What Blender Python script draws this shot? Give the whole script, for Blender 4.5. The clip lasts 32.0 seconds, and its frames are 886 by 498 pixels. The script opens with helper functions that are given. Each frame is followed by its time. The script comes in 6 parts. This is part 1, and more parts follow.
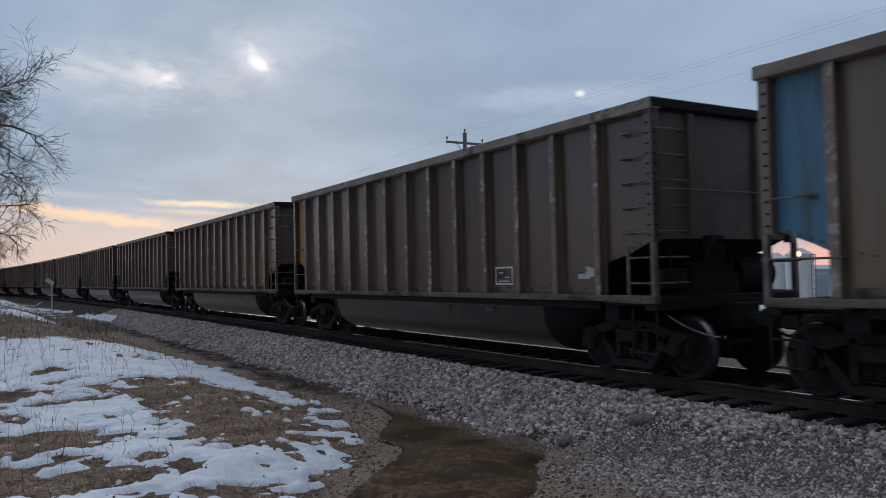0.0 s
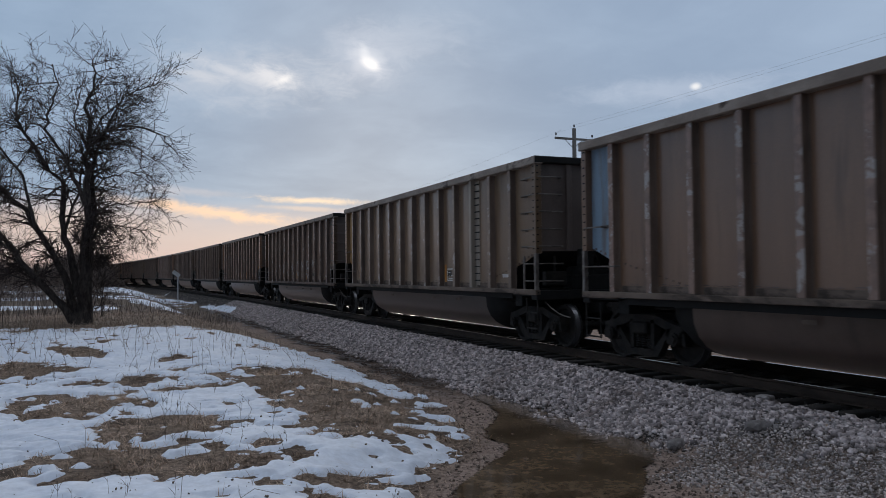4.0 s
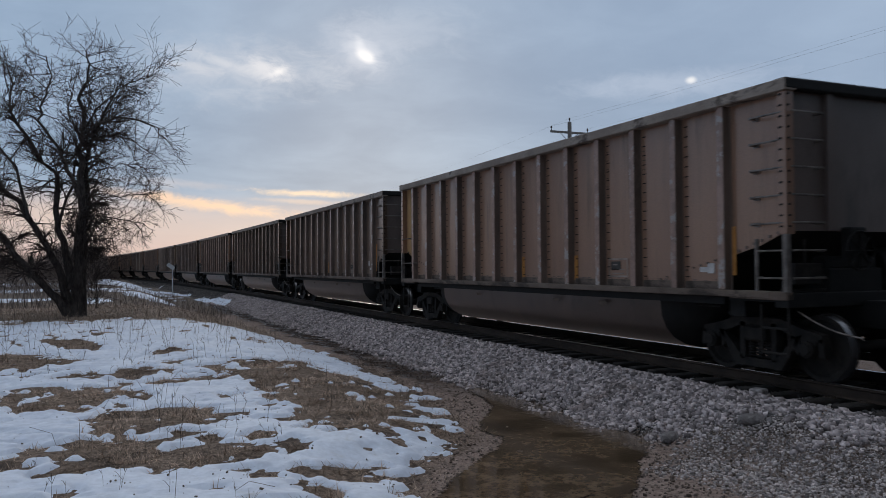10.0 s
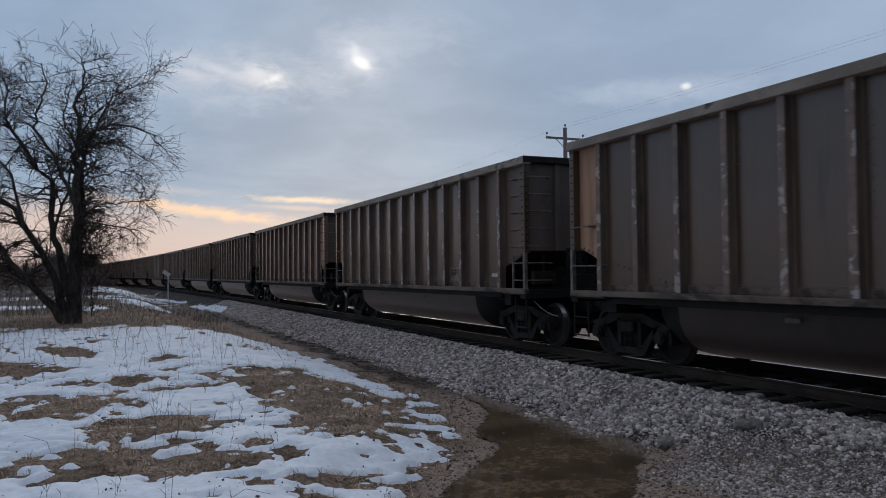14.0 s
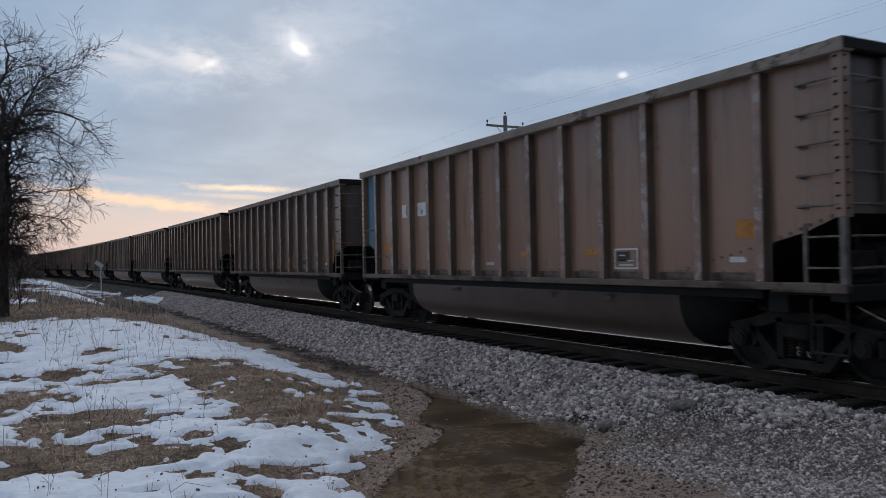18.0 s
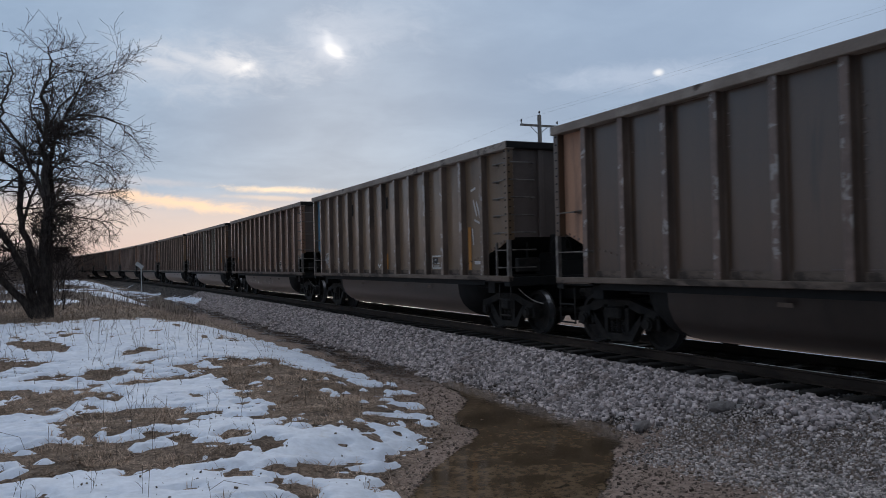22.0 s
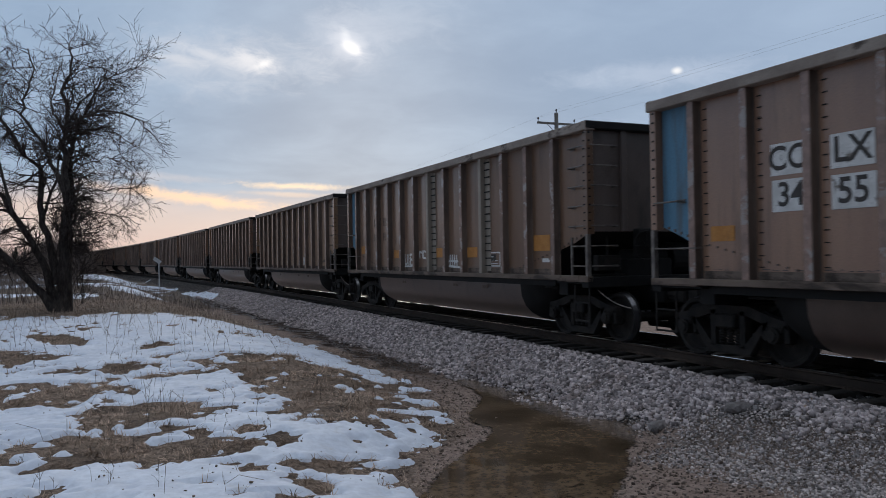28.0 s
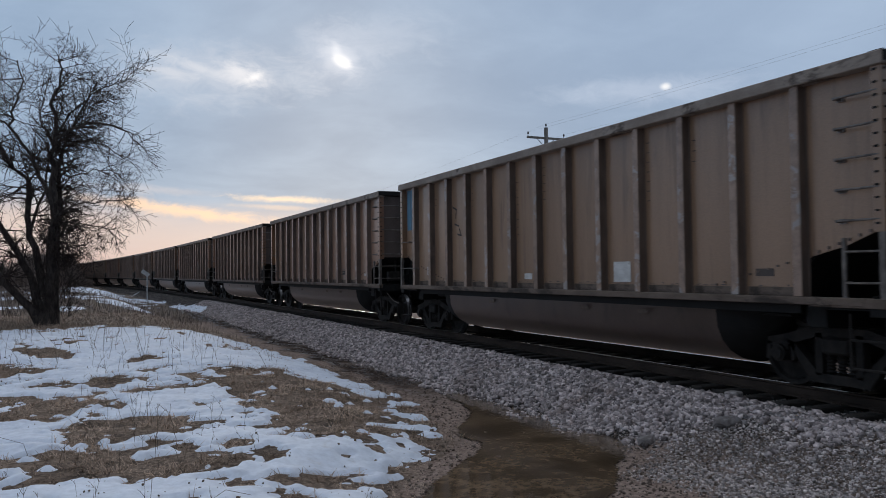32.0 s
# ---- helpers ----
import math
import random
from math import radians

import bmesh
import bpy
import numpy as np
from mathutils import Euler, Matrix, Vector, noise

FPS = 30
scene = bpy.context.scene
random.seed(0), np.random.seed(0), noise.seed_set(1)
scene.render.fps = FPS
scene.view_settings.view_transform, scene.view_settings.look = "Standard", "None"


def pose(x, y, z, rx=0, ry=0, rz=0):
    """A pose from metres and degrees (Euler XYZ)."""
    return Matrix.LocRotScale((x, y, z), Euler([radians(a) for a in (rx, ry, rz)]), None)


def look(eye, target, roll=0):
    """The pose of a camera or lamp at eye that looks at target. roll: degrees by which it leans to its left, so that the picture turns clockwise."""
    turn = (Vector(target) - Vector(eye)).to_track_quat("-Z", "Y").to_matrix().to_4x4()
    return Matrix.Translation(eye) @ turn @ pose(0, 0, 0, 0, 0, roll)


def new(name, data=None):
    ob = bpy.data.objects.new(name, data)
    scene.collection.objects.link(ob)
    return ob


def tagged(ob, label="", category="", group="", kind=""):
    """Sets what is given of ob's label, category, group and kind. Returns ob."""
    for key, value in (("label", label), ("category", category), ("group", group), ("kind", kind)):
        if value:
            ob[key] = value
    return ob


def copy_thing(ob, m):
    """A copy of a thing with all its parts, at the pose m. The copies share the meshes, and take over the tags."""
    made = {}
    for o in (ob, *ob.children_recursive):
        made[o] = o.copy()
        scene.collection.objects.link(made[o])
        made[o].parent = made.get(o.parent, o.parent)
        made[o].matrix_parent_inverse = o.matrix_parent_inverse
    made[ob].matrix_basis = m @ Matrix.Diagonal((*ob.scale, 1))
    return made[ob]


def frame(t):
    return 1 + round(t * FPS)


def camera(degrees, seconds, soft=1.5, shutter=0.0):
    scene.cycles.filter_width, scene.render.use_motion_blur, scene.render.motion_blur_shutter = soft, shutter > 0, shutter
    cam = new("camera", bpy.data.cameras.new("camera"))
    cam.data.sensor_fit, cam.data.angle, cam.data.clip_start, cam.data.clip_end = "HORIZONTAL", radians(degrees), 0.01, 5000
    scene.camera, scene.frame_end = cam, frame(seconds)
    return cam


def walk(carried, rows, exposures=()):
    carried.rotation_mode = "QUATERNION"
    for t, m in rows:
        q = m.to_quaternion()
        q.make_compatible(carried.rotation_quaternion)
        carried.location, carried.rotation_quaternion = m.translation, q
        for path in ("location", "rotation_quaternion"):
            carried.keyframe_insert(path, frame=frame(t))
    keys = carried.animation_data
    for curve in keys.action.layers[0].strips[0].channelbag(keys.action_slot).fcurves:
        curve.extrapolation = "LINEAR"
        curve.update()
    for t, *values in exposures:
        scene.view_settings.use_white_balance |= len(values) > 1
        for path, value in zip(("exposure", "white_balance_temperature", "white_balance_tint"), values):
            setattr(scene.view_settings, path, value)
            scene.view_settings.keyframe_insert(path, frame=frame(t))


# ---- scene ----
# ---- camera ----
cam = camera(59.5, 32.0, 0.5, 0.25)
EYE = (0.0, 0.0, 2.35)
PATH = [
    (0.0, -30.90, 1.84, 1.31), (0.5, -30.26, 1.91, 0.62), (1.0, -28.87, 1.80, 0.42), (1.5, -27.61, 1.80, 0.27), (2.0, -26.41, 1.85, 0.21),
    (2.5, -24.83, 1.84, 0.18), (3.0, -23.68, 1.69, 0.26), (3.5, -23.20, 1.77, 0.44), (5.5, -22.78, 1.65, 0.64), (6.0, -22.59, 1.71, 0.59),
    (6.5, -22.59, 1.74, 0.66), (7.0, -22.58, 1.71, 0.64), (7.5, -22.50, 1.63, 0.67), (8.0, -22.64, 1.56, 0.63), (8.5, -22.98, 1.44, 0.54),
    (9.0, -23.27, 1.31, 0.45), (9.5, -23.31, 1.31, 0.48), (10.0, -23.37, 1.23, 0.43), (10.5, -23.58, 1.12, 0.36), (11.0, -23.84, 1.07, 0.38),
    (11.5, -23.92, 0.96, 0.37), (12.0, -21.29, 1.22, 0.30), (12.5, -18.25, 1.60, 0.42), (13.0, -18.82, 1.93, 0.57), (13.5, -20.78, 1.76, 0.68),
    (14.0, -23.65, 1.68, 0.61), (14.5, -24.55, 1.53, 0.49), (16.5, -26.16, 1.19, 0.74), (17.0, -26.77, 1.00, 0.91), (17.5, -27.40, 0.80, 1.05),
    (18.0, -27.95, 0.71, 1.15), (18.5, -28.39, 0.75, 1.24), (19.0, -28.85, 0.73, 1.34), (19.5, -28.95, 0.66, 1.39), (20.0, -27.94, 0.74, 1.30),
    (20.5, -26.84, 0.79, 1.30), (21.0, -26.25, 0.82, 1.29), (21.5, -25.82, 0.78, 1.38), (22.0, -25.41, 0.78, 1.36), (22.5, -24.98, 0.73, 1.29),
    (23.0, -24.39, 0.75, 1.22), (23.5, -23.73, 0.67, 1.05), (24.0, -23.16, 0.52, 0.99), (24.5, -22.84, 0.54, 0.91), (25.0, -23.09, 0.66, 0.84),
    (25.5, -24.27, 0.62, 0.83), (27.5, -24.55, 0.68, 0.67), (28.0, -24.26, 0.62, 0.89), (28.5, -24.21, 0.63, 1.14), (29.0, -24.25, 0.83, 1.11),
    (29.5, -24.40, 0.92, 0.98), (30.0, -24.51, 1.03, 0.86), (30.5, -24.65, 1.20, 0.77), (31.0, -24.81, 1.30, 0.72), (31.5, -24.86, 1.43, 0.71),
    (32.0, -25.02, 1.62, 0.70),
]
walk(cam, [(t, pose(*EYE, 90 + p, r, y)) for t, y, p, r in PATH],
     [(0.0, 0.0), (13.0, 0.0), (14.0, -0.03), (17.0, -0.07), (18.0, 0.07), (32.0, 0.10)])

# ---- sky and light ----
SUN_AZ, SUN_EL = 17.5, 15.9


def mapped(nt, node, value, lo, hi):
    """A Map Range node from lo..hi to 0..1 on a socket, smooth."""
    m = nt.nodes.new("ShaderNodeMapRange")
    m.interpolation_type = "SMOOTHSTEP"
    m.inputs[1].default_value, m.inputs[2].default_value = lo, hi
    nt.links.new(value, m.inputs[0])
    return m.outputs[0]


def maths(nt, op, a, b=0.0, c=None):
    m = nt.nodes.new("ShaderNodeMath")
    m.operation = op
    for i, s in enumerate((a, b, c)):
        if s is None:
            continue
        if hasattr(s, "is_linked"):
            nt.links.new(s, m.inputs[i])
        else:
            m.inputs[i].default_value = s
    return m.outputs[0]


def blend(nt, fac, a, b, mode="MIX"):
    m = nt.nodes.new("ShaderNodeMix")
    m.data_type, m.blend_type = "RGBA", mode
    m.clamp_factor = True
    for i, s in ((0, fac), (6, a), (7, b)):
        if hasattr(s, "is_linked"):
            nt.links.new(s, m.inputs[i])
        elif i == 0:
            m.inputs[0].default_value = s
        else:
            m.inputs[i].default_value = (*s, 1)
    return m.outputs[2]


def fbm(nt, vec, scale, detail=4.0, rough=0.55, distort=0.0):
    n = nt.nodes.new("ShaderNodeTexNoise")
    n.inputs["Scale"].default_value, n.inputs["Detail"].default_value = scale, detail
    n.inputs["Roughness"].default_value, n.inputs["Distortion"].default_value = rough, distort
    if vec is not None:
        nt.links.new(vec, n.inputs["Vector"])
    return n.outputs["Fac"]


def squash(nt, vec, sx, sy, sz):
    m = nt.nodes.new("ShaderNodeMapping")
    m.inputs["Scale"].default_value = (sx, sy, sz)
    nt.links.new(vec, m.inputs["Vector"])
    return m.outputs[0]


world = bpy.data.worlds.new("overcast_sky")
scene.world = world
world.use_nodes = True


def sky():
    nt = world.node_tree
    nt.nodes.clear()
    out = nt.nodes.new("ShaderNodeOutputWorld")
    bg = nt.nodes.new("ShaderNodeBackground")
    nt.links.new(bg.outputs[0], out.inputs[0])
    co = nt.nodes.new("ShaderNodeTexCoord").outputs["Generated"]
    sep = nt.nodes.new("ShaderNodeSeparateXYZ")
    nt.links.new(co, sep.inputs[0])
    X, Y, Z = sep.outputs
    az = maths(nt, "MULTIPLY", maths(nt, "ARCTAN2", X, Y), 180 / math.pi)
    el = maths(nt, "MULTIPLY", maths(nt, "ARCSINE", Z), 180 / math.pi)
    # clear sky above the cloud
    st = nt.nodes.new("ShaderNodeTexSky")
    st.sky_type, st.sun_disc = "NISHITA", False
    st.sun_elevation, st.sun_rotation = radians(SUN_EL), radians(SUN_AZ)
    clear = blend(nt, 1.0, st.outputs[0], (0.09, 0.09, 0.09), "MULTIPLY")
    # the cloud sheet, in flat plan so that it draws together towards the horizon
    zz = maths(nt, "ADD", maths(nt, "MAXIMUM", Z, 0.0), 0.16)
    comb = nt.nodes.new("ShaderNodeCombineXYZ")
    nt.links.new(maths(nt, "DIVIDE", X, zz), comb.inputs[0])
    nt.links.new(maths(nt, "DIVIDE", Y, zz), comb.inputs[1])
    plan = comb.outputs[0]
    big = fbm(nt, plan, 0.7, 5, 0.55, 0.3)
    fine = fbm(nt, plan, 2.6, 7, 0.6, 0.5)
    cover = maths(nt, "ADD", maths(nt, "MULTIPLY", big, 0.7), maths(nt, "MULTIPLY", fine, 0.3))
    low = mapped(nt, None, el, 26.0, 3.0)
    grey = blend(nt, mapped(nt, None, cover, 0.33, 0.67), (0.215, 0.306, 0.435), (0.345, 0.455, 0.590))
    east = mapped(nt, None, az, 18.0, 55.0)
    grey = blend(nt, maths(nt, "MULTIPLY", east, 0.4), grey, (0.46, 0.54, 0.66))
    up = mapped(nt, None, el, 25.0, 70.0)
    grey = blend(nt, maths(nt, "MULTIPLY", up, 0.9), grey, (0.84, 0.89, 0.97))
    # thinner places where light breaks through
    jag = maths(nt, "SUBTRACT", fbm(nt, squash(nt, co, 26, 26, 60), 1.0, 7, 0.68, 0.6), 0.5)

    def spot(a, e, wa, we, soft, tilt=0.0, rag=1.0):
        da = maths(nt, "SUBTRACT", az, a)
        de = maths(nt, "SUBTRACT", maths(nt, "SUBTRACT", el, e), maths(nt, "MULTIPLY", da, tilt))
        r = maths(nt, "ADD", maths(nt, "POWER", maths(nt, "DIVIDE", da, wa), 2.0), maths(nt, "POWER", maths(nt, "DIVIDE", de, we), 2.0))
        r = maths(nt, "ADD", maths(nt, "SQRT", r), maths(nt, "MULTIPLY", jag, rag * 3.4))
        return mapped(nt, None, r, 1.0 + soft, 1.0 - soft)

    lit = grey
    for a, e, wa, we, soft, tilt, rag, col, k in SPOTS:
        lit = blend(nt, maths(nt, "MULTIPLY", spot(a, e, wa, we, soft, tilt, rag), k), lit, col)
    # warm band low in the west
    west = mapped(nt, None, maths(nt, "ABSOLUTE", maths(nt, "SUBTRACT", az, -14.0)), 80.0, 26.0)
    glow = maths(nt, "MULTIPLY", mapped(nt, None, el, 5.2, 0.6), maths(nt, "ADD", maths(nt, "MULTIPLY", west, 0.75), 0.25))
    lit = blend(nt, maths(nt, "MULTIPLY", glow, 0.85), lit, (0.66, 0.47, 0.43))
    pale = maths(nt, "MULTIPLY", mapped(nt, None, maths(nt, "ABSOLUTE", maths(nt, "SUBTRACT", el, 3.0)), 2.6, 0.3), west)
    lit = blend(nt, maths(nt, "MULTIPLY", pale, 0.55), lit, (0.72, 0.58, 0.52))
    for a, e, wa, we, soft, tilt, rag, col, k in BANDS:
        lit = blend(nt, maths(nt, "MULTIPLY", spot(a, e, wa, we, soft, tilt, rag), k), lit, col)
    # the cloud is brighter towards the sunken sun than behind the camera
    dusk = maths(nt, "ADD", maths(nt, "MULTIPLY", mapped(nt, None, Y, -0.9, 0.45), 0.54), 0.46)
    cd = nt.nodes.new("ShaderNodeCombineColor")
    for i in range(3):
        nt.links.new(dusk, cd.inputs[i])
    lit = blend(nt, 1.0, lit, cd.outputs[0], "MULTIPLY")
    lit = blend(nt, 1.0, lit, (0.985, 1.0, 1.040), "MULTIPLY")
    whole = blend(nt, 0.94, clear, lit)
    nt.links.new(whole, bg.inputs[0])
    bg.inputs[1].default_value = 1.0


SPOTS = [
    (17.5, 15.6, 2.3, 1.7, 0.95, 0.0, 0.6, (0.50, 0.56, 0.66), 0.65),
    (17.6, 15.45, 1.05, 0.75, 0.95, -0.35, 0.55, (0.74, 0.77, 0.83), 0.75),
    (17.75, 15.2, 0.55, 0.36, 0.80, -0.35, 0.35, (1.15, 1.10, 1.05), 1.0),
    (17.35, 15.95, 0.30, 0.45, 0.95, -0.5, 0.4, (0.92, 0.93, 0.95), 0.6),
    (20.5, 16.8, 3.6, 1.3, 0.98, 0.05, 0.9, (0.44, 0.52, 0.63), 0.5),
    (8.6, 13.9, 5.2, 1.5, 0.98, 0.02, 1.0, (0.47, 0.53, 0.62), 0.75),
    (10.6, 14.05, 1.3, 0.60, 0.95, -0.12, 0.8, (0.80, 0.79, 0.80), 0.75),
    (11.4, 13.9, 0.5, 0.22, 0.95, 0.3, 0.5, (0.98, 0.95, 0.92), 0.7),
    (8.0, 14.2, 2.4, 0.30, 0.95, -0.22, 0.9, (0.66, 0.68, 0.72), 0.6),
    (5.6, 13.9, 1.6, 0.30, 0.95, -0.12, 0.9, (0.68, 0.69, 0.72), 0.5),
    (40.0, 12.6, 5.0, 0.7, 0.98, 0.0, 0.7, (0.48, 0.55, 0.66), 0.65),
    (41.3, 12.75, 0.30, 0.20, 0.8, 0.0, 0.2, (0.95, 0.93, 0.90), 0.9),
]
BANDS = [
    (6.6, 4.40, 5.2, 0.34, 0.85, -0.13, 0.95, (1.0, 0.68, 0.45), 0.9),
    (-4.0, 3.8, 7.0, 1.2, 0.95, 0.02, 0.5, (0.78, 0.57, 0.46), 0.5),
    (13.6, 5.30, 2.9, 0.20, 0.85, -0.03, 0.85, (0.98, 0.74, 0.52), 0.9),
    (13.0, 4.75, 2.4, 0.13, 0.95, -0.04, 0.9, (0.85, 0.63, 0.48), 0.5),
    (4.0, 5.9, 3.5, 0.25, 0.95, -0.05, 0.9, (0.60, 0.56, 0.58), 0.5),
    (58.5, 0.5, 5.5, 1.1, 0.6, 0.0, 0.15, (1.0, 0.52, 0.40), 0.85),
]
sky()
sun = new("sun", bpy.data.lights.new("sun", "SUN"))
sun.data.energy, sun.data.angle, sun.data.color = 0.5, radians(12), (1.0, 0.9, 0.78)
sun.matrix_world = look((0, 0, 60), (-math.sin(radians(SUN_AZ)) * 60, -math.cos(radians(SUN_AZ)) * 60, 60 - math.tan(radians(SUN_EL)) * 60))
scene.view_settings.exposure = 0.0


# ---- materials ----
def surface(name, c1, c2, scale=4.0, rough=0.8, metal=0.0, bump=0.2, fine=40.0, stretch=(1, 1, 1), lo=0.35, hi=0.65,
            third=None, third_scale=1.5, third_range=(0.55, 0.7), random_tint=0.0, spec=0.3, where="Object", island=False, shuffle=False, grain=0.5, dust=0.0):
    """Two colours mixed by a broad noise, fine grain, optional third colour in patches."""
    m = bpy.data.materials.new(name)
    m.use_nodes = True
    nt = m.node_tree
    bs = nt.nodes["Principled BSDF"]
    co = nt.nodes.new("ShaderNodeTexCoord").outputs[where]
    if shuffle:
        add = nt.nodes.new("ShaderNodeVectorMath")
        add.operation = "ADD"
        far = nt.nodes.new("ShaderNodeCombineXYZ")
        for i in range(3):
            nt.links.new(maths(nt, "MULTIPLY", nt.nodes.new("ShaderNodeObjectInfo").outputs["Random"], 40.0 + 17 * i), far.inputs[i])
        nt.links.new(co, add.inputs[0])
        nt.links.new(far.outputs[0], add.inputs[1])
        co = add.outputs[0]
    vec = squash(nt, co, *stretch)
    n1 = fbm(nt, vec, scale, 6, 0.6)
    n2 = fbm(nt, co, fine, 3, 0.6)
    col = blend(nt, mapped(nt, None, n1, lo, hi), c1, c2)
    if third:
        n3 = fbm(nt, vec, third_scale, 8, 0.65, 0.4)
        col = blend(nt, mapped(nt, None, n3, *third_range), col, third)
    shade = maths(nt, "ADD", maths(nt, "MULTIPLY", n2, grain), 1 - grain / 2)
    if random_tint:
        if island:
            rnd = nt.nodes.new("ShaderNodeNewGeometry").outputs["Random Per Island"]
        else:
            rnd = nt.nodes.new("ShaderNodeObjectInfo").outputs["Random"]
        shade = maths(nt, "MULTIPLY", shade, maths(nt, "ADD", maths(nt, "MULTIPLY", rnd, 2 * random_tint), 1 - random_tint))
    cx = nt.nodes.new("ShaderNodeCombineColor")
    for i in range(3):
        nt.links.new(shade, cx.inputs[i])
    col = blend(nt, 1.0, col, cx.outputs[0], "MULTIPLY")
    nt.links.new(col, bs.inputs["Base Color"])
    bs.inputs["Metallic"].default_value = metal
    bs.inputs["Specular IOR Level"].default_value = spec
    if dust:
        bs.inputs["Sheen Weight"].default_value, bs.inputs["Sheen Roughness"].default_value = dust, 0.30
        bs.inputs["Sheen Tint"].default_value = (0.95, 0.66, 0.52, 1)
        bs.inputs["Coat Weight"].default_value, bs.inputs["Coat Roughness"].default_value, bs.inputs["Coat IOR"].default_value = min(1.0, dust * 1.2), 0.20, 1.32
    rr = maths(nt, "ADD", maths(nt, "MULTIPLY", n1, 0.2), rough - 0.1)
    nt.links.new(rr, bs.inputs["Roughness"])
    if bump:
        b = nt.nodes.new("ShaderNodeBump")
        b.inputs["Strength"].default_value, b.inputs["Distance"].default_value = bump, 0.02
        nt.links.new(maths(nt, "ADD", n2, n1), b.inputs["Height"])
        nt.links.new(b.outputs[0], bs.inputs["Normal"])
    return m


def car_paint(name, c1, c2, streak, rough=0.36):
    """Dusty paint with vertical run-off streaks and a paler lower edge of dust."""
    return surface(name, c1, c2, 1.1, rough, 0.0, 0.12, 55.0, (0.6, 1.4, 0.16), 0.3, 0.7, streak, 2.4, (0.50, 0.72), 0.0, 0.6 if rough < 0.5 else 0.4, grain=0.6, dust=1.0 if rough < 0.5 else 0.1)


PAINTS = [
    car_paint("dusty_brown_paint", (0.130, 0.069, 0.038), (0.176, 0.095, 0.053), (0.078, 0.042, 0.023)),
    car_paint("dark_brown_paint", (0.060, 0.033, 0.018), (0.083, 0.047, 0.027), (0.035, 0.020, 0.012)),
    car_paint("tan_brown_paint", (0.130, 0.079, 0.043), (0.171, 0.109, 0.060), (0.081, 0.050, 0.027)),
    car_paint("reddish_brown_paint", (0.141, 0.067, 0.038), (0.183, 0.090, 0.053), (0.088, 0.042, 0.023)),
]
PAINTS += [
    car_paint("pale_dusty_brown_paint", (0.217, 0.114, 0.071), (0.284, 0.156, 0.094), (0.136, 0.074, 0.044)),
    car_paint("pale_tan_paint", (0.230, 0.134, 0.075), (0.300, 0.178, 0.103), (0.147, 0.084, 0.049)),
]


def post_face(paint_name, c):
    """The outer face of a side post: the car's paint, rubbed pale in blocks."""
    return surface(paint_name + "_post_face", tuple(v * k for v, k in zip(c, (1.10, 1.15, 1.22))), tuple(v * k for v, k in zip(c, (1.60, 1.68, 1.80))), 5.0, 0.55, 0, 0.15, 50, (1, 1, 1.1), 0.38, 0.62,
                   (0.34, 0.295, 0.268), 3.4, (0.55, 0.59), 0.15, 0.5, shuffle=True, dust=0.5)


POST_FACES = {p: post_face(p.name, c) for p, c in zip(PAINTS, ((0.150, 0.090, 0.064), (0.110, 0.067, 0.048), (0.149, 0.101, 0.069), (0.160, 0.086, 0.063), (0.200, 0.120, 0.088), (0.212, 0.137, 0.095)))}
# grimy paint of the post sides, with their shade put into the colour
M_SHADED_GRIME = surface("grimy_post_paint", (0.100, 0.070, 0.055), (0.165, 0.118, 0.093), 3.0, 0.6, 0, 0.15, 50, (1, 1, 0.3), 0.3, 0.7, (0.065, 0.047, 0.038), 2.0, (0.5, 0.7), 0.2, 0.4, shuffle=True, dust=0.8)
M_BLUE = car_paint("faded_blue_paint", (0.075, 0.185, 0.275), (0.110, 0.230, 0.320), (0.10, 0.13, 0.15), 0.65)
M_PALE_BLUE = car_paint("dusty_pale_blue_paint", (0.165, 0.235, 0.305), (0.205, 0.275, 0.340), (0.16, 0.15, 0.15), 0.7)
M_ORANGE = car_paint("dusty_ochre_paint", (0.36, 0.200, 0.080), (0.43, 0.250, 0.105), (0.22, 0.130, 0.065), 0.7)
M_PINKISH = car_paint("dusty_rust_pink_paint", (0.40, 0.205, 0.125), (0.47, 0.262, 0.165), (0.25, 0.145, 0.10), 0.7)
M_POST = surface("worn_post_paint", (0.190, 0.140, 0.110), (0.330, 0.262, 0.220), 4.0, 0.6, 0, 0.15, 50, (1, 1, 0.6), 0.38, 0.60, (0.46, 0.40, 0.36), 2.6, (0.56, 0.62), 0.2, shuffle=True)
M_PALE_POST = surface("pale_grey_post_paint", (0.270, 0.225, 0.182), (0.360, 0.305, 0.252), 3.0, 0.7, 0, 0.1, 50, (1, 1, 0.3), 0.35, 0.65, (0.22, 0.19, 0.16), 3.0, (0.62, 0.7))
M_CHORD = surface("worn_top_edge_steel", (0.21, 0.165, 0.135), (0.32, 0.265, 0.222), 2.0, 0.65, 0.0, 0.1, 40, (1, 0.5, 1), 0.35, 0.65, (0.08, 0.06, 0.048), 2.0, (0.56, 0.66))
M_SILL = surface("dusty_sill_steel", (0.112, 0.080, 0.061), (0.178, 0.132, 0.103), 2.5, 0.7, 0.0, 0.15, 40, (1, 0.4, 1), 0.35, 0.65, (0.05, 0.036, 0.028), 2.2, (0.52, 0.64))
M_SOOT = surface("sooty_end_steel", (0.092, 0.068, 0.058), (0.142, 0.108, 0.094), 0.8, 0.7, 0.0, 0.1, 40, (1, 1, 0.5), 0.3, 0.7, (0.045, 0.035, 0.031), 0.7, (0.48, 0.68), spec=0.5, dust=0.5)
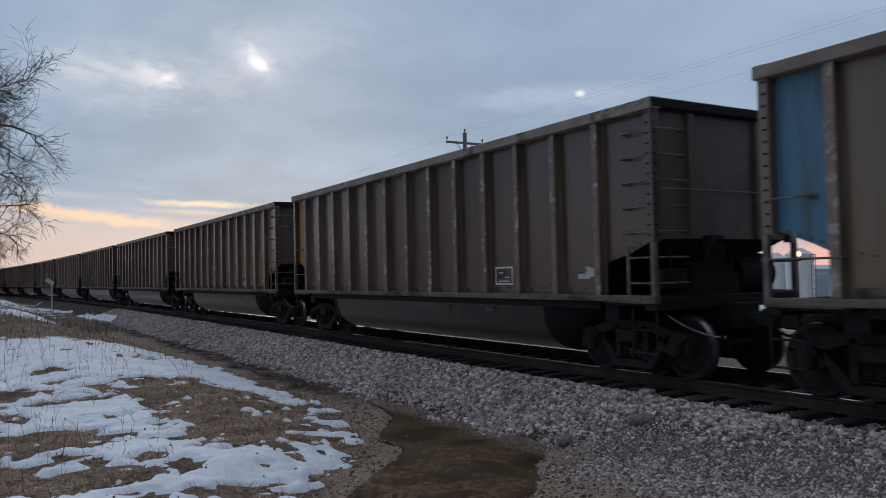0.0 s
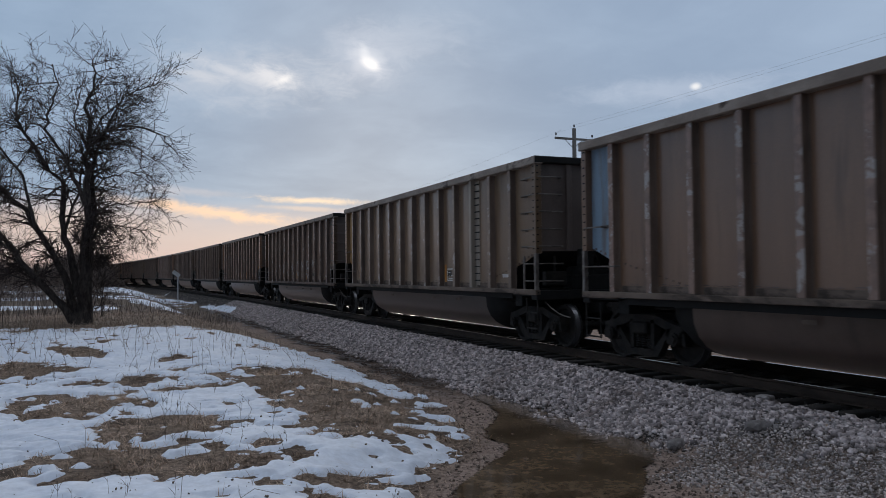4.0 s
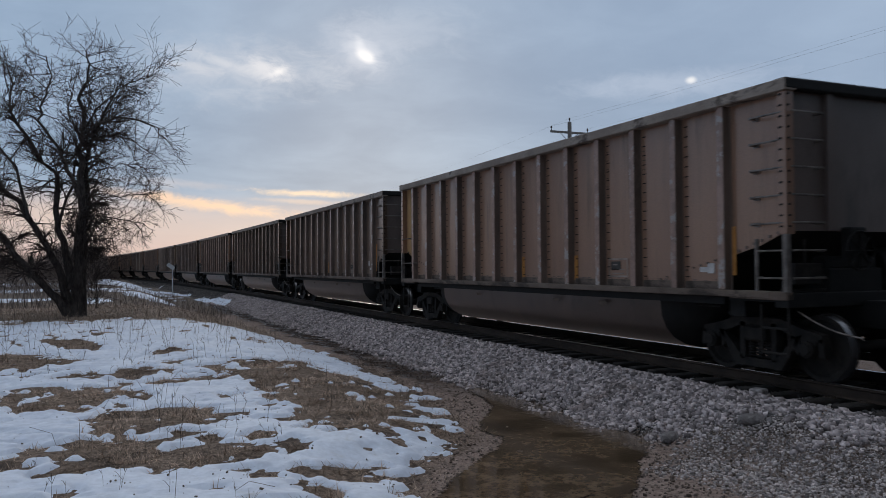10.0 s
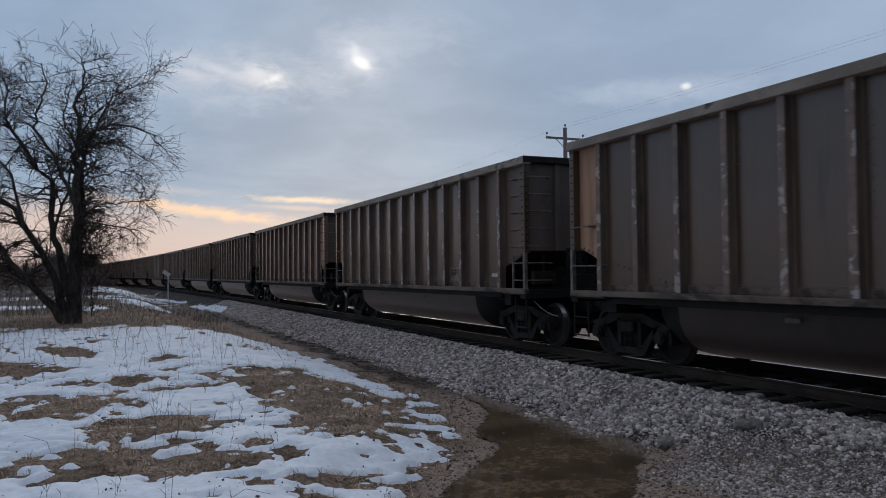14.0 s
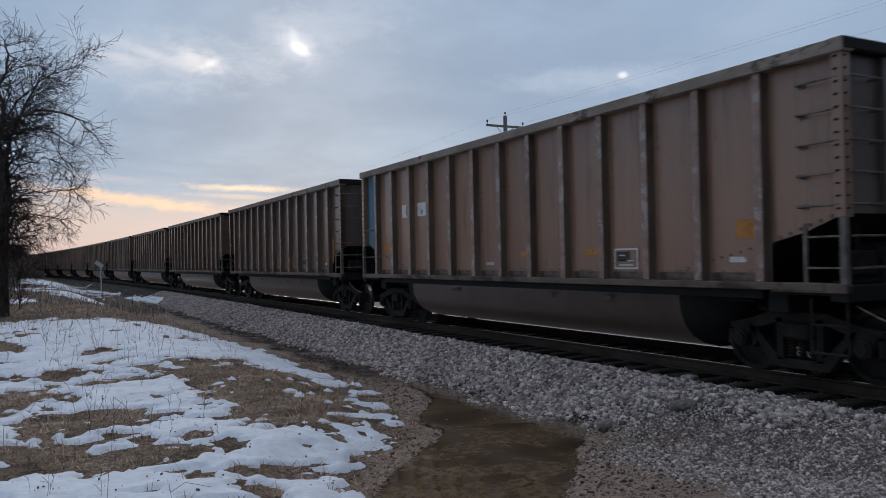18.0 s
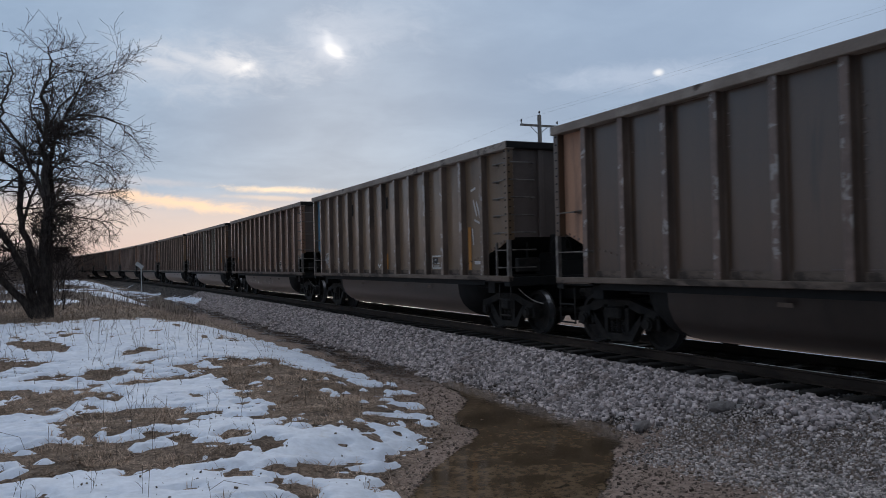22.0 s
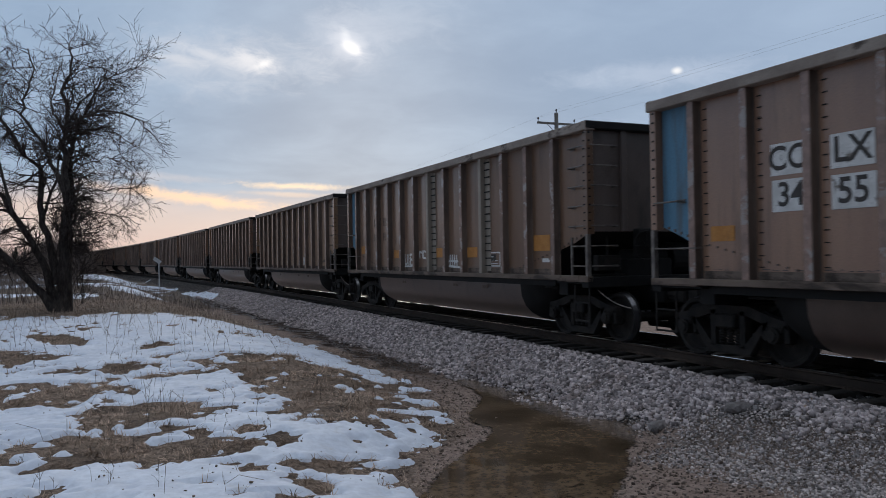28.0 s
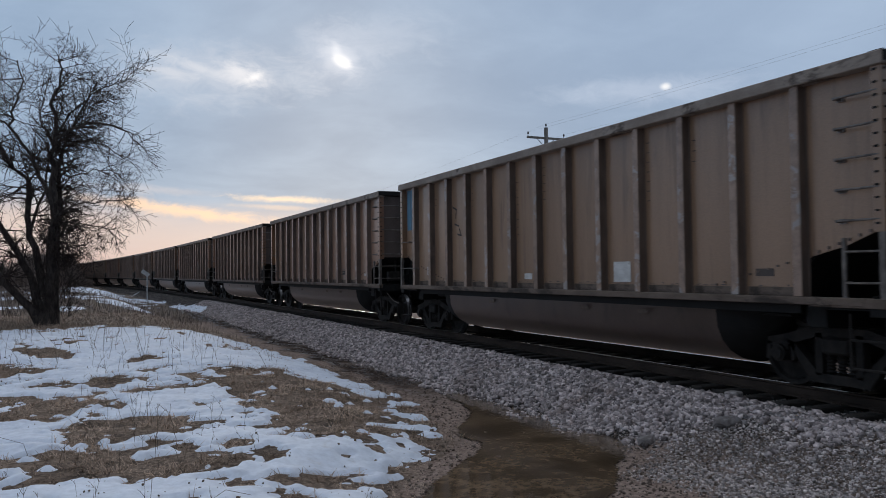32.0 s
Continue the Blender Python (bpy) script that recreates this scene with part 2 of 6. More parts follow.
M_SOOTY_PAINT = surface("sooty_brown_paint", (0.085, 0.060, 0.046), (0.120, 0.086, 0.066), 5.0, 0.75, 0, 0.1, 50, (1, 1.5, 0.25), 0.3, 0.7, (0.15, 0.108, 0.083), 5.0, (0.48, 0.66), shuffle=True)
M_PEBBLE = surface("brown_pebble", (0.11, 0.078, 0.06), (0.24, 0.185, 0.152), 9.0, 0.9, 0, 0.3, 60, random_tint=0.35, island=True)
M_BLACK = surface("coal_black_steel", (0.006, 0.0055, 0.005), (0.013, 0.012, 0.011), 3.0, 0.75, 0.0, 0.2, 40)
M_BOGIE = surface("grimy_cast_steel", (0.012, 0.010, 0.009), (0.030, 0.025, 0.021), 5.0, 0.75, 0.1, 0.3, 60)
M_TUB = surface("grimy_tub_steel", (0.024, 0.017, 0.014), (0.046, 0.032, 0.026), 1.2, 0.42, 0, 0.08, 50, (1, 1, 0.6), 0.3, 0.7, (0.016, 0.012, 0.010), 1.6, (0.52, 0.70), spec=0.4, dust=0.8)
M_DUSTY_TUB = surface("dusty_brown_tub_steel", (0.060, 0.038, 0.029), (0.105, 0.069, 0.053), 1.2, 0.40, 0, 0.08, 50, (1, 1, 0.6), 0.3, 0.7, (0.036, 0.024, 0.019), 1.6, (0.52, 0.70), spec=0.6, dust=0.7)
M_RUNG = surface("worn_steel_rung", (0.105, 0.090, 0.080), (0.21, 0.182, 0.162), 6.0, 0.5, 0.3, 0.1, 60)
M_TREAD = surface("polished_wheel_steel", (0.22, 0.22, 0.23), (0.36, 0.36, 0.37), 4.0, 0.38, 0.9, 0.05, 80)
M_RAILTOP = surface("polished_rail_head", (0.42, 0.42, 0.43), (0.55, 0.55, 0.56), 3.0, 0.28, 1.0, 0.02, 90, (1, 0.05, 1))
M_RAIL = surface("rusty_rail_side", (0.035, 0.024, 0.018), (0.065, 0.045, 0.034), 6.0, 0.8, 0.1, 0.3, 50, (1, 0.3, 1))
M_TIE = surface("creosoted_wood", (0.022, 0.018, 0.015), (0.050, 0.042, 0.036), 5.0, 0.9, 0, 0.5, 40, (0.25, 2, 2), random_tint=0.25)
M_STONE = surface("grey_ballast_stone", (0.275, 0.228, 0.214), (0.52, 0.442, 0.422), 9.0, 0.9, 0, 0.0, 60, random_tint=0.66, third=(0.19, 0.14, 0.117), third_scale=0.9, third_range=(0.55, 0.75), island=True)
M_GRAVEL = surface("dusty_fine_gravel", (0.31, 0.266, 0.246), (0.59, 0.512, 0.480), 9.0, 0.95, 0, 0.0, 60, random_tint=0.65, third=(0.19, 0.155, 0.135), third_scale=0.9, third_range=(0.55, 0.75), island=True)
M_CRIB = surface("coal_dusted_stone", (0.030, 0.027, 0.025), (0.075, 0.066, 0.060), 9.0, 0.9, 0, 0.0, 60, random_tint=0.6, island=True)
M_STONE_ONE = surface("grey_stone", (0.27, 0.235, 0.218), (0.46, 0.412, 0.392), 9.0, 0.9, 0, 0.4, 60, random_tint=0.45)
M_COAL = surface("black_coal", (0.008, 0.008, 0.008), (0.025, 0.024, 0.024), 14.0, 0.6, 0, 0.8, 30)
M_WHITE = surface("chalky_white_paint", (0.56, 0.54, 0.51), (0.70, 0.68, 0.65), 5.0, 0.8, 0, 0.05, 60, third=(0.2, 0.17, 0.145), third_scale=5.0, third_range=(0.58, 0.7))
M_SPRAY = surface("faded_white_spray_paint", (0.44, 0.41, 0.39), (0.60, 0.57, 0.54), 5.0, 0.85, 0, 0.0, 60, third=(0.24, 0.20, 0.175), third_scale=6.0, third_range=(0.58, 0.74))
M_AMBER = surface("amber_reflector_tape", (0.42, 0.175, 0.040), (0.50, 0.225, 0.060), 6.0, 0.5, 0, 0.0, 60, third=(0.22, 0.11, 0.05), third_scale=5.0, third_range=(0.54, 0.7))
M_PRINT = surface("dark_lettering", (0.05, 0.045, 0.04), (0.07, 0.06, 0.055), 8.0, 0.7, 0, 0.0, 60)
M_BARK = surface("dark_grey_bark", (0.036, 0.029, 0.026), (0.085, 0.070, 0.062), 9.0, 0.95, 0, 0.9, 30, (1, 1, 0.35))
M_TWIG = surface("dark_brown_twig", (0.032, 0.023, 0.020), (0.066, 0.048, 0.042), 6.0, 0.95, 0, 0.0, 30)
M_POLE = surface("weathered_grey_pole", (0.16, 0.145, 0.13), (0.25, 0.235, 0.215), 5.0, 0.9, 0, 0.3, 40, (1, 1, 0.1))
M_WIRE = surface("dull_wire", (0.26, 0.26, 0.27), (0.32, 0.32, 0.33), 2.0, 0.6, 0.3, 0.0, 20)
M_GRASS = surface("dry_straw_grass", (0.262, 0.184, 0.132), (0.53, 0.390, 0.292), 0.9, 0.95, 0, 0.0, 20, random_tint=0.65, island=True, third=(0.125, 0.087, 0.063), third_scale=0.6)
M_STRAW = surface("pale_tall_straw", (0.30, 0.220, 0.165), (0.52, 0.405, 0.315), 0.5, 0.95, 0, 0.0, 20, random_tint=0.5, island=True, third=(0.20, 0.14, 0.105), third_scale=0.5)
M_WEED = surface("dead_weed_stem", (0.085, 0.063, 0.048), (0.16, 0.120, 0.088), 2.0, 0.95, 0, 0.0, 20, random_tint=0.4, island=True)
M_SPRUCE = surface("dark_spruce_needles", (0.012, 0.018, 0.012), (0.028, 0.038, 0.024), 2.0, 0.95, 0, 0.0, 20, random_tint=0.3, island=True)
M_WOODS = surface("bare_brush_twigs", (0.15, 0.118, 0.104), (0.26, 0.208, 0.182), 0.2, 0.95, 0, 0.0, 20, random_tint=0.35, island=True)
M_TANK = surface("white_tank_paint", (0.60, 0.60, 0.60), (0.74, 0.74, 0.73), 0.6, 0.5, 0, 0.05, 20, (1, 1, 0.3))
M_ROOF = surface("pale_metal_roof", (0.36, 0.42, 0.46), (0.46, 0.52, 0.56), 0.8, 0.5, 0.2, 0.05, 20)
M_SIGN = surface("weathered_sign_face", (0.42, 0.42, 0.42), (0.58, 0.58, 0.57), 4.0, 0.6, 0, 0.05, 30)


def snow_material():
    m = surface("old_spring_snow", (0.63, 0.67, 0.75), (0.73, 0.765, 0.83), 1.4, 0.75, 0, 0.35, 9.0, third=(0.62, 0.62, 0.63), third_scale=3.0, third_range=(0.58, 0.75))
    bs = m.node_tree.nodes["Principled BSDF"]
    bs.inputs["Subsurface Weight"].default_value = 0.0
    return m


M_SNOW = snow_material()


def ground_material():
    """Straw soil, wet mud and fine gravel, told apart by the ground's own masks."""
    m = bpy.data.materials.new("soil_mud_and_gravel")
    m.use_nodes = True
    nt = m.node_tree
    bs = nt.nodes["Principled BSDF"]
    co = nt.nodes.new("ShaderNodeTexCoord").outputs["Object"]

    def mask(n):
        a = nt.nodes.new("ShaderNodeAttribute")
        a.attribute_name = n
        return a.outputs["Fac"]

    n1, n2, n3 = fbm(nt, co, 1.3, 6, 0.6), fbm(nt, co, 14.0, 5, 0.65), fbm(nt, co, 60.0, 3, 0.6)
    straw = blend(nt, mapped(nt, None, n2, 0.35, 0.65), (0.105, 0.074, 0.055), (0.300, 0.220, 0.165))
    straw = blend(nt, mapped(nt, None, n1, 0.45, 0.7), straw, (0.075, 0.056, 0.043))
    vo = nt.nodes.new("ShaderNodeTexVoronoi")
    vo.inputs["Scale"].default_value = 22.0
    nt.links.new(co, vo.inputs["Vector"])
    sepc = nt.nodes.new("ShaderNodeSeparateColor")
    nt.links.new(vo.outputs["Color"], sepc.inputs[0])
    stone = blend(nt, sepc.outputs[0], (0.145, 0.118, 0.103), (0.36, 0.302, 0.272))
    # crevice shade between the stones is painted in as near-black gaps
    crack = mapped(nt, None, vo.outputs["Distance"], 0.62, 0.25)
    stone = blend(nt, crack, (0.030, 0.026, 0.023), stone)
    sandy = blend(nt, mapped(nt, None, n2, 0.3, 0.7), (0.225, 0.158, 0.124), (0.430, 0.320, 0.262))
    mud = blend(nt, mapped(nt, None, n2, 0.42, 0.60), (0.024, 0.014, 0.009), (0.080, 0.049, 0.033))
    mud = blend(nt, mapped(nt, None, n1, 0.5, 0.72), mud, (0.026, 0.017, 0.011))
    field = blend(nt, mapped(nt, None, fbm(nt, squash(nt, co, 0.02, 0.05, 1), 1.0, 5, 0.6), 0.4, 0.6), (0.16, 0.122, 0.094), (0.24, 0.185, 0.140))
    col = blend(nt, mask("far"), straw, field)
    col = blend(nt, mask("sand"), col, sandy)
    gr = mask("gravel")
    col = blend(nt, gr, col, stone)
    # near-black strip of the bed along the track's middle
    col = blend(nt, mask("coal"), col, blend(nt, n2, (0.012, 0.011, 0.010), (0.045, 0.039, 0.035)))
    wet = mask("mud")
    col = blend(nt, wet, col, mud)
    nt.links.new(col, bs.inputs["Base Color"])
    damp = maths(nt, "MULTIPLY", wet, mapped(nt, None, fbm(nt, squash(nt, co, 1.0, 0.6, 1.0), 2.4, 4, 0.6), 0.42, 0.56))
    rough = maths(nt, "SUBTRACT", 0.95, maths(nt, "MULTIPLY", damp, 0.72))
    nt.links.new(rough, bs.inputs["Roughness"])
    nt.links.new(maths(nt, "ADD", maths(nt, "MULTIPLY", damp, 0.35), 0.15), bs.inputs["Specular IOR Level"])
    b = nt.nodes.new("ShaderNodeBump")
    nt.links.new(maths(nt, "SUBTRACT", 1.0, maths(nt, "MULTIPLY", damp, 0.85)), b.inputs["Strength"])
    b.inputs["Distance"].default_value = 0.04
    hgt = maths(nt, "ADD", maths(nt, "MULTIPLY", crack, gr), maths(nt, "ADD", n2, maths(nt, "MULTIPLY", n3, 0.4)))
    nt.links.new(hgt, b.inputs["Height"])
    nt.links.new(b.outputs[0], bs.inputs["Normal"])
    return m


M_GROUND = ground_material()


def water_material():
    m = bpy.data.materials.new("shallow_brown_water")
    m.use_nodes = True
    nt = m.node_tree
    bs = nt.nodes["Principled BSDF"]
    co = nt.nodes.new("ShaderNodeTexCoord").outputs["Object"]
    n1, n2 = fbm(nt, co, 1.2, 5, 0.6), fbm(nt, co, 11.0, 7, 0.7)
    col = blend(nt, mapped(nt, None, n2, 0.36, 0.64), (0.088, 0.057, 0.034), (0.190, 0.130, 0.080))
    col = blend(nt, mapped(nt, None, n1, 0.46, 0.62), col, (0.070, 0.047, 0.028))
    col = blend(nt, mapped(nt, None, fbm(nt, squash(nt, co, 1.0, 2.2, 1.0), 5.0, 5, 0.65), 0.60, 0.68), col, (0.026, 0.017, 0.011))
    nt.links.new(col, bs.inputs["Base Color"])
    bs.inputs["Roughness"].default_value = 0.06
    bs.inputs["IOR"].default_value = 1.33
    b = nt.nodes.new("ShaderNodeBump")
    b.inputs["Strength"].default_value, b.inputs["Distance"].default_value = 0.16, 0.01
    nt.links.new(fbm(nt, co, 9.0, 2, 0.5), b.inputs["Height"])
    nt.links.new(b.outputs[0], bs.inputs["Normal"])
    return m


M_WATER = water_material()


# ---- building helpers ----
def mesh_of(name, verts, faces, material, smooth=False):
    me = bpy.data.meshes.new(name)
    me.from_pydata(verts, [], faces)
    me.materials.append(material)
    if smooth:
        me.polygons.foreach_set("use_smooth", [True] * len(me.polygons))
    me.update()
    return me


def part(name, bm, material, parent, label="", smooth=False):
    """Links a bmesh as one mesh object under a thing or a part (or at top level when parent is None)."""
    me = bpy.data.meshes.new(name)
    bm.to_mesh(me)
    bm.free()
    me.materials.append(material)
    if smooth:
        me.polygons.foreach_set("use_smooth", [True] * len(me.polygons))
    ob = new(name, me)
    if parent is not None:
        ob.parent = parent
    if label:
        ob["label"] = label
    return ob


def twin(ob, x=0.0, y=0.0, z=0.0, rz=0.0, name=None):
    """Another object on the same mesh, with the same parent."""
    o = new(name or ob.name.split(".")[0], ob.data)
    o.parent = ob.parent
    o.matrix_basis = pose(x, y, z, 0, 0, rz)
    return o


def thing(name, label, category, group="", at=None):
    e = new(name)
    e.empty_display_size = 0.2
    if at is not None:
        e.matrix_basis = at
    return tagged(e, label, category, group)


def box(bm, x0, x1, y0, y1, z0, z1, bevel=0.0):
    r = bmesh.ops.create_cube(bm, size=1.0)["verts"]
    bmesh.ops.transform(bm, matrix=Matrix.LocRotScale(((x0 + x1) / 2, (y0 + y1) / 2, (z0 + z1) / 2), None, (abs(x1 - x0), abs(y1 - y0), abs(z1 - z0))), verts=r)
    if bevel:
        edges = list({e for v in r for e in v.link_edges})
        bmesh.ops.bevel(bm, geom=edges, offset=bevel, segments=1, affect="EDGES")
    return bm


def rod(bm, a, b, r, sides=6, r2=None):
    a, b = Vector(a), Vector(b)
    d = b - a
    m = Matrix.Translation((a + b) / 2) @ d.to_track_quat("Z", "Y").to_matrix().to_4x4()
    bmesh.ops.create_cone(bm, cap_ends=True, segments=sides, radius1=r, radius2=r if r2 is None else r2, depth=d.length, matrix=m)
    return bm


def prism(bm, outline, x0, x1, hole=None):
    """An outline in (y, z), pulled along x from x0 to x1."""
    a = [bm.verts.new((x0, y, z)) for y, z in outline]
    b = [bm.verts.new((x1, y, z)) for y, z in outline]
    n = len(a)
    bm.faces.new(a), bm.faces.new(b[::-1])
    for i in range(n):
        bm.faces.new((a[i], b[i], b[(i + 1) % n], a[(i + 1) % n]))
    bmesh.ops.recalc_face_normals(bm, faces=bm.faces[:])
    return bm


def fresh():
    return bmesh.new()


def smooth01(v, lo, hi):
    t = np.clip((v - lo) / (hi - lo), 0, 1)
    return t * t * (3 - 2 * t)


# ---- the track's line ----
TRACK_X, BEND, BEND_Y, RAIL_Z = 9.71, 0.000388, 25.0, 0.73


def track_x(y):
    y = np.asarray(y, float)
    return TRACK_X - BEND * np.maximum(0, y - BEND_Y) ** 2


_ys = np.arange(-200.0, 600.0, 0.5)
_arc = np.concatenate([[0], np.cumsum(np.hypot(np.diff(_ys), np.diff(track_x(_ys))))]) + _ys[0]


def on_track(s):
    """The pose on the rails at s metres along the track from abreast of the camera."""
    y = float(np.interp(s, _arc, _ys))
    return pose(float(track_x(y)), y, RAIL_Z, 0, 0, math.degrees(math.atan(2 * BEND * max(0.0, y - BEND_Y))))


# ---- ground ----
LATTICE = {}


def value_noise(x, y, cell, seed):
    """Smooth noise 0..1 on a lattice, for arrays."""
    if seed not in LATTICE:
        LATTICE[seed] = np.random.RandomState(seed).rand(256, 256)
    tab = LATTICE[seed]
    fx, fy = x / cell, y / cell
    ix, iy = np.floor(fx).astype(int), np.floor(fy).astype(int)
    u, v = fx - ix, fy - iy
    u, v = u * u * (3 - 2 * u), v * v * (3 - 2 * v)
    g = lambda a, b: tab[(ix + a) % 256, (iy + b) % 256]
    return (g(0, 0) * (1 - u) + g(1, 0) * u) * (1 - v) + (g(0, 1) * (1 - u) + g(1, 1) * u) * v


def noise2(x, y, cell, seed, octaves=3):
    s, a, w = 0.0, 0.0, 1.0
    for i in range(octaves):
        s = s + w * value_noise(x, y, cell / 2 ** i, seed + i)
        a += w
        w *= 0.5
    return s / a


def bank_edge(y):
    """Where the snowy bank falls to the ditch."""
    return np.interp(y, [4.0, 7.4, 8.0, 8.6, 9.2, 9.8, 10.9, 13.2, 15.3, 20.0, 27.0, 40.0, 60.0], [2.6, 3.0, 3.1, 3.45, 4.2, 4.55, 4.9, 5.3, 5.4, 5.4, 5.1, 4.6, 4.2])


def ground_z(x, y):
    x, y = np.asarray(x, float), np.asarray(y, float)
    u = x - track_x(y)
    side = np.abs(u)
    # ballast: level under the ties, falling to its toe
    wob = (noise2(x, y, 0.9, 5) - 0.5) * 0.16
    ball = 0.53 - smooth01(side + wob, 1.55, 3.05) * 0.62 - 0.06 * smooth01(side + wob * 0.4, 1.62, 1.38)
    left = 0.30 * smooth01(bank_edge(y) - x, -0.3, 2.0) + 0.36 * smooth01(y, 12, 27) * smooth01(bank_edge(y) - x, 0.0, 3.5)
    near = 0.45 * smooth01(np.hypot(x - 0.5, y) * 1.0, 6.2, 1.5) + 0.25 * smooth01(y, 7.0, 3.0) * smooth01(x, 3.5, 6.5)
    bumps = (noise2(x, y, 1.4, 11) - 0.5) * 0.10 * smooth01(bank_edge(y) - x, 0.2, 1.5) + (noise2(x, y, 0.42, 13, 2) - 0.5) * 0.07 * smooth01(bank_edge(y) - x, 0.0, 0.6) * (y < 30)
    ditch = -0.035 - 0.06 * smooth01(pool(x, y), -0.25, 0.25) * smooth01(16 - y, 0, 2)
    base = left + bumps + ditch + np.maximum(near, 0) - 0.02
    far_side = np.where(u > 0, 0.12 * smooth01(u, 3, 6), 0)
    return np.maximum(base, np.where(side < 3.6, ball, -9)) + far_side


def ellipse(x, y, cx, cy, rx, ry, turn=0.0):
    c, s = math.cos(radians(turn)), math.sin(radians(turn))
    dx, dy = x - cx, y - cy
    return np.hypot((dx * c + dy * s) / rx, (-dx * s + dy * c) / ry)


BARE = [  # centre and half sizes of the bare straw patches on the near bank
    (3.60, 13.2, 1.15, 3.0), (2.90, 15.6, 0.75, 1.8), (-1.67, 18.0, 0.95, 1.25), (-0.35, 13.6, 0.80, 1.10), (-1.35, 14.2, 0.30, 0.40),
    (0.80, 11.55, 0.85, 0.72), (0.25, 9.45, 1.30, 0.58), (1.50, 8.95, 0.45, 0.34), (0.40, 16.1, 0.50, 0.50), (-0.40, 16.0, 0.50, 0.30),
    (1.02, 14.9, 0.38, 0.45), (-0.70, 21.2, 0.46, 0.64), (1.42, 19.0, 0.30, 0.40), (2.10, 8.15, 0.75, 0.24), (1.95, 7.50, 0.20, 0.26),
    (1.72, 9.8, 0.20, 0.36), (2.00, 9.1, 0.30, 0.30), (4.30, 10.1, 0.30, 0.60), (-0.67, 8.95, 0.12, 0.16), (-1.12, 9.2, 0.14, 0.22),
]
SNOW_FAR = [  # centre, half sizes and turn of lone snow patches further off
    (6.6, 55.0, 0.42, 5.5, 4), (5.3, 76.0, 0.40, 7.0, 6), (2.2, 55.0, 0.9, 9.0, 5), (1.5, 95.0, 2.0, 30.0, 5), (-9.0, 48.0, 7.0, 2.6, 0), (-16.0, 66.0, 16.0, 4.5, 0),
    (-30.0, 95.0, 30.0, 9.0, 0), (-14.0, 40.0, 5.0, 1.2, 0), (-60.0, 150.0, 50.0, 14.0, 0), (-3.0, 70.0, 4.0, 3.0, 0), (-1.0, 44.0, 1.2, 2.2, 0),
]


def snow_depth(x, y):
    """Above 0 where snow lies, up to about 1."""
    rag = (noise2(x, y, 0.70, 31, 2) - 0.5) * 1.9 + (noise2(x, y * 0.8, 0.24, 37, 3) - 0.5) * 2.7 + (noise2(x, y, 2.2, 41, 2) - 0.5) * 0.5
    edge = bank_edge(y) - x
    main = smooth01(edge + rag * 0.30, 0.0, 0.4) * 1.2 - 0.1
    main = np.minimum(main, 1.4 - 1.6 * smooth01(y + 0.1 * x + rag * 1.2, 25.6, 28.6))
    near_bare = np.zeros_like(main)
    for cx, cy, rx, ry in BARE:
        e = ellipse(x, y, cx, cy, rx, ry)
        main = np.minimum(main, (e + rag * 0.50 * min(1.0, 0.6 / min(rx, ry)) ** 0.5 - 0.95) * 1.6)
        near_bare = np.maximum(near_bare, smooth01(e, 2.1, 1.0))
    # small holes and thin places, thickest round the bare patches
    speck = noise2(x * 0.6, y * 0.9, 0.17, 71, 3) * 0.6 + noise2(x * 0.6, y * 0.8, 0.55, 75, 2) * 0.4
    weak = smooth01(noise2(x, y, 2.6, 81, 2), 0.38, 0.62)
    main = np.minimum(main, (speck - 0.312 - 0.09 * weak - 0.14 * near_bare) * 4.0)
    # crumbs of snow left lying on the straw
    crumb = (noise2(x * 0.7, y, 0.22, 85, 2) - 0.76) * 4.0
    main = np.maximum(main, np.where(edge > 0.1, crumb, -1) * (y < 25))
    far = np.full_like(main, -1.0)
    for cx, cy, rx, ry, turn in SNOW_FAR:
        far = np.maximum(far, 1.0 - ellipse(x, y, cx, cy, rx, ry, turn) - rag * 0.22 - (noise2(x, y, 3.0, 47, 3) - 0.5) * 1.0)
    u = x - track_x(y)
    beyond = (noise2(x, y, 9.0, 91, 4) - 0.46) * 5 - 3.0 * smooth01(u, 16.0, 11.0)
    return np.where(u > 3, beyond, np.where(y < 30, main, far))


def pool(x, y):
    """Above 0 in the puddle of the ditch."""
    at = [4.0, 6.4, 6.9, 7.7, 8.5, 9.1, 9.7, 10.2, 10.8, 11.8, 12.7, 14.0, 14.6]
    lo = np.interp(y, at, [1.6, 2.5, 2.8, 3.35, 4.1, 4.75, 5.15, 5.0, 5.3, 6.05, 6.35, 6.45, 6.8])
    hi = np.interp(y, at, [3.6, 4.7, 5.15, 5.85, 6.6, 6.85, 6.92, 6.92, 7.0, 7.1, 7.2, 7.12, 6.9])
    rag = (noise2(x, y, 0.35, 61, 3) - 0.5) * 0.35
    return np.minimum(x - lo, hi - x) * 1.6 + rag


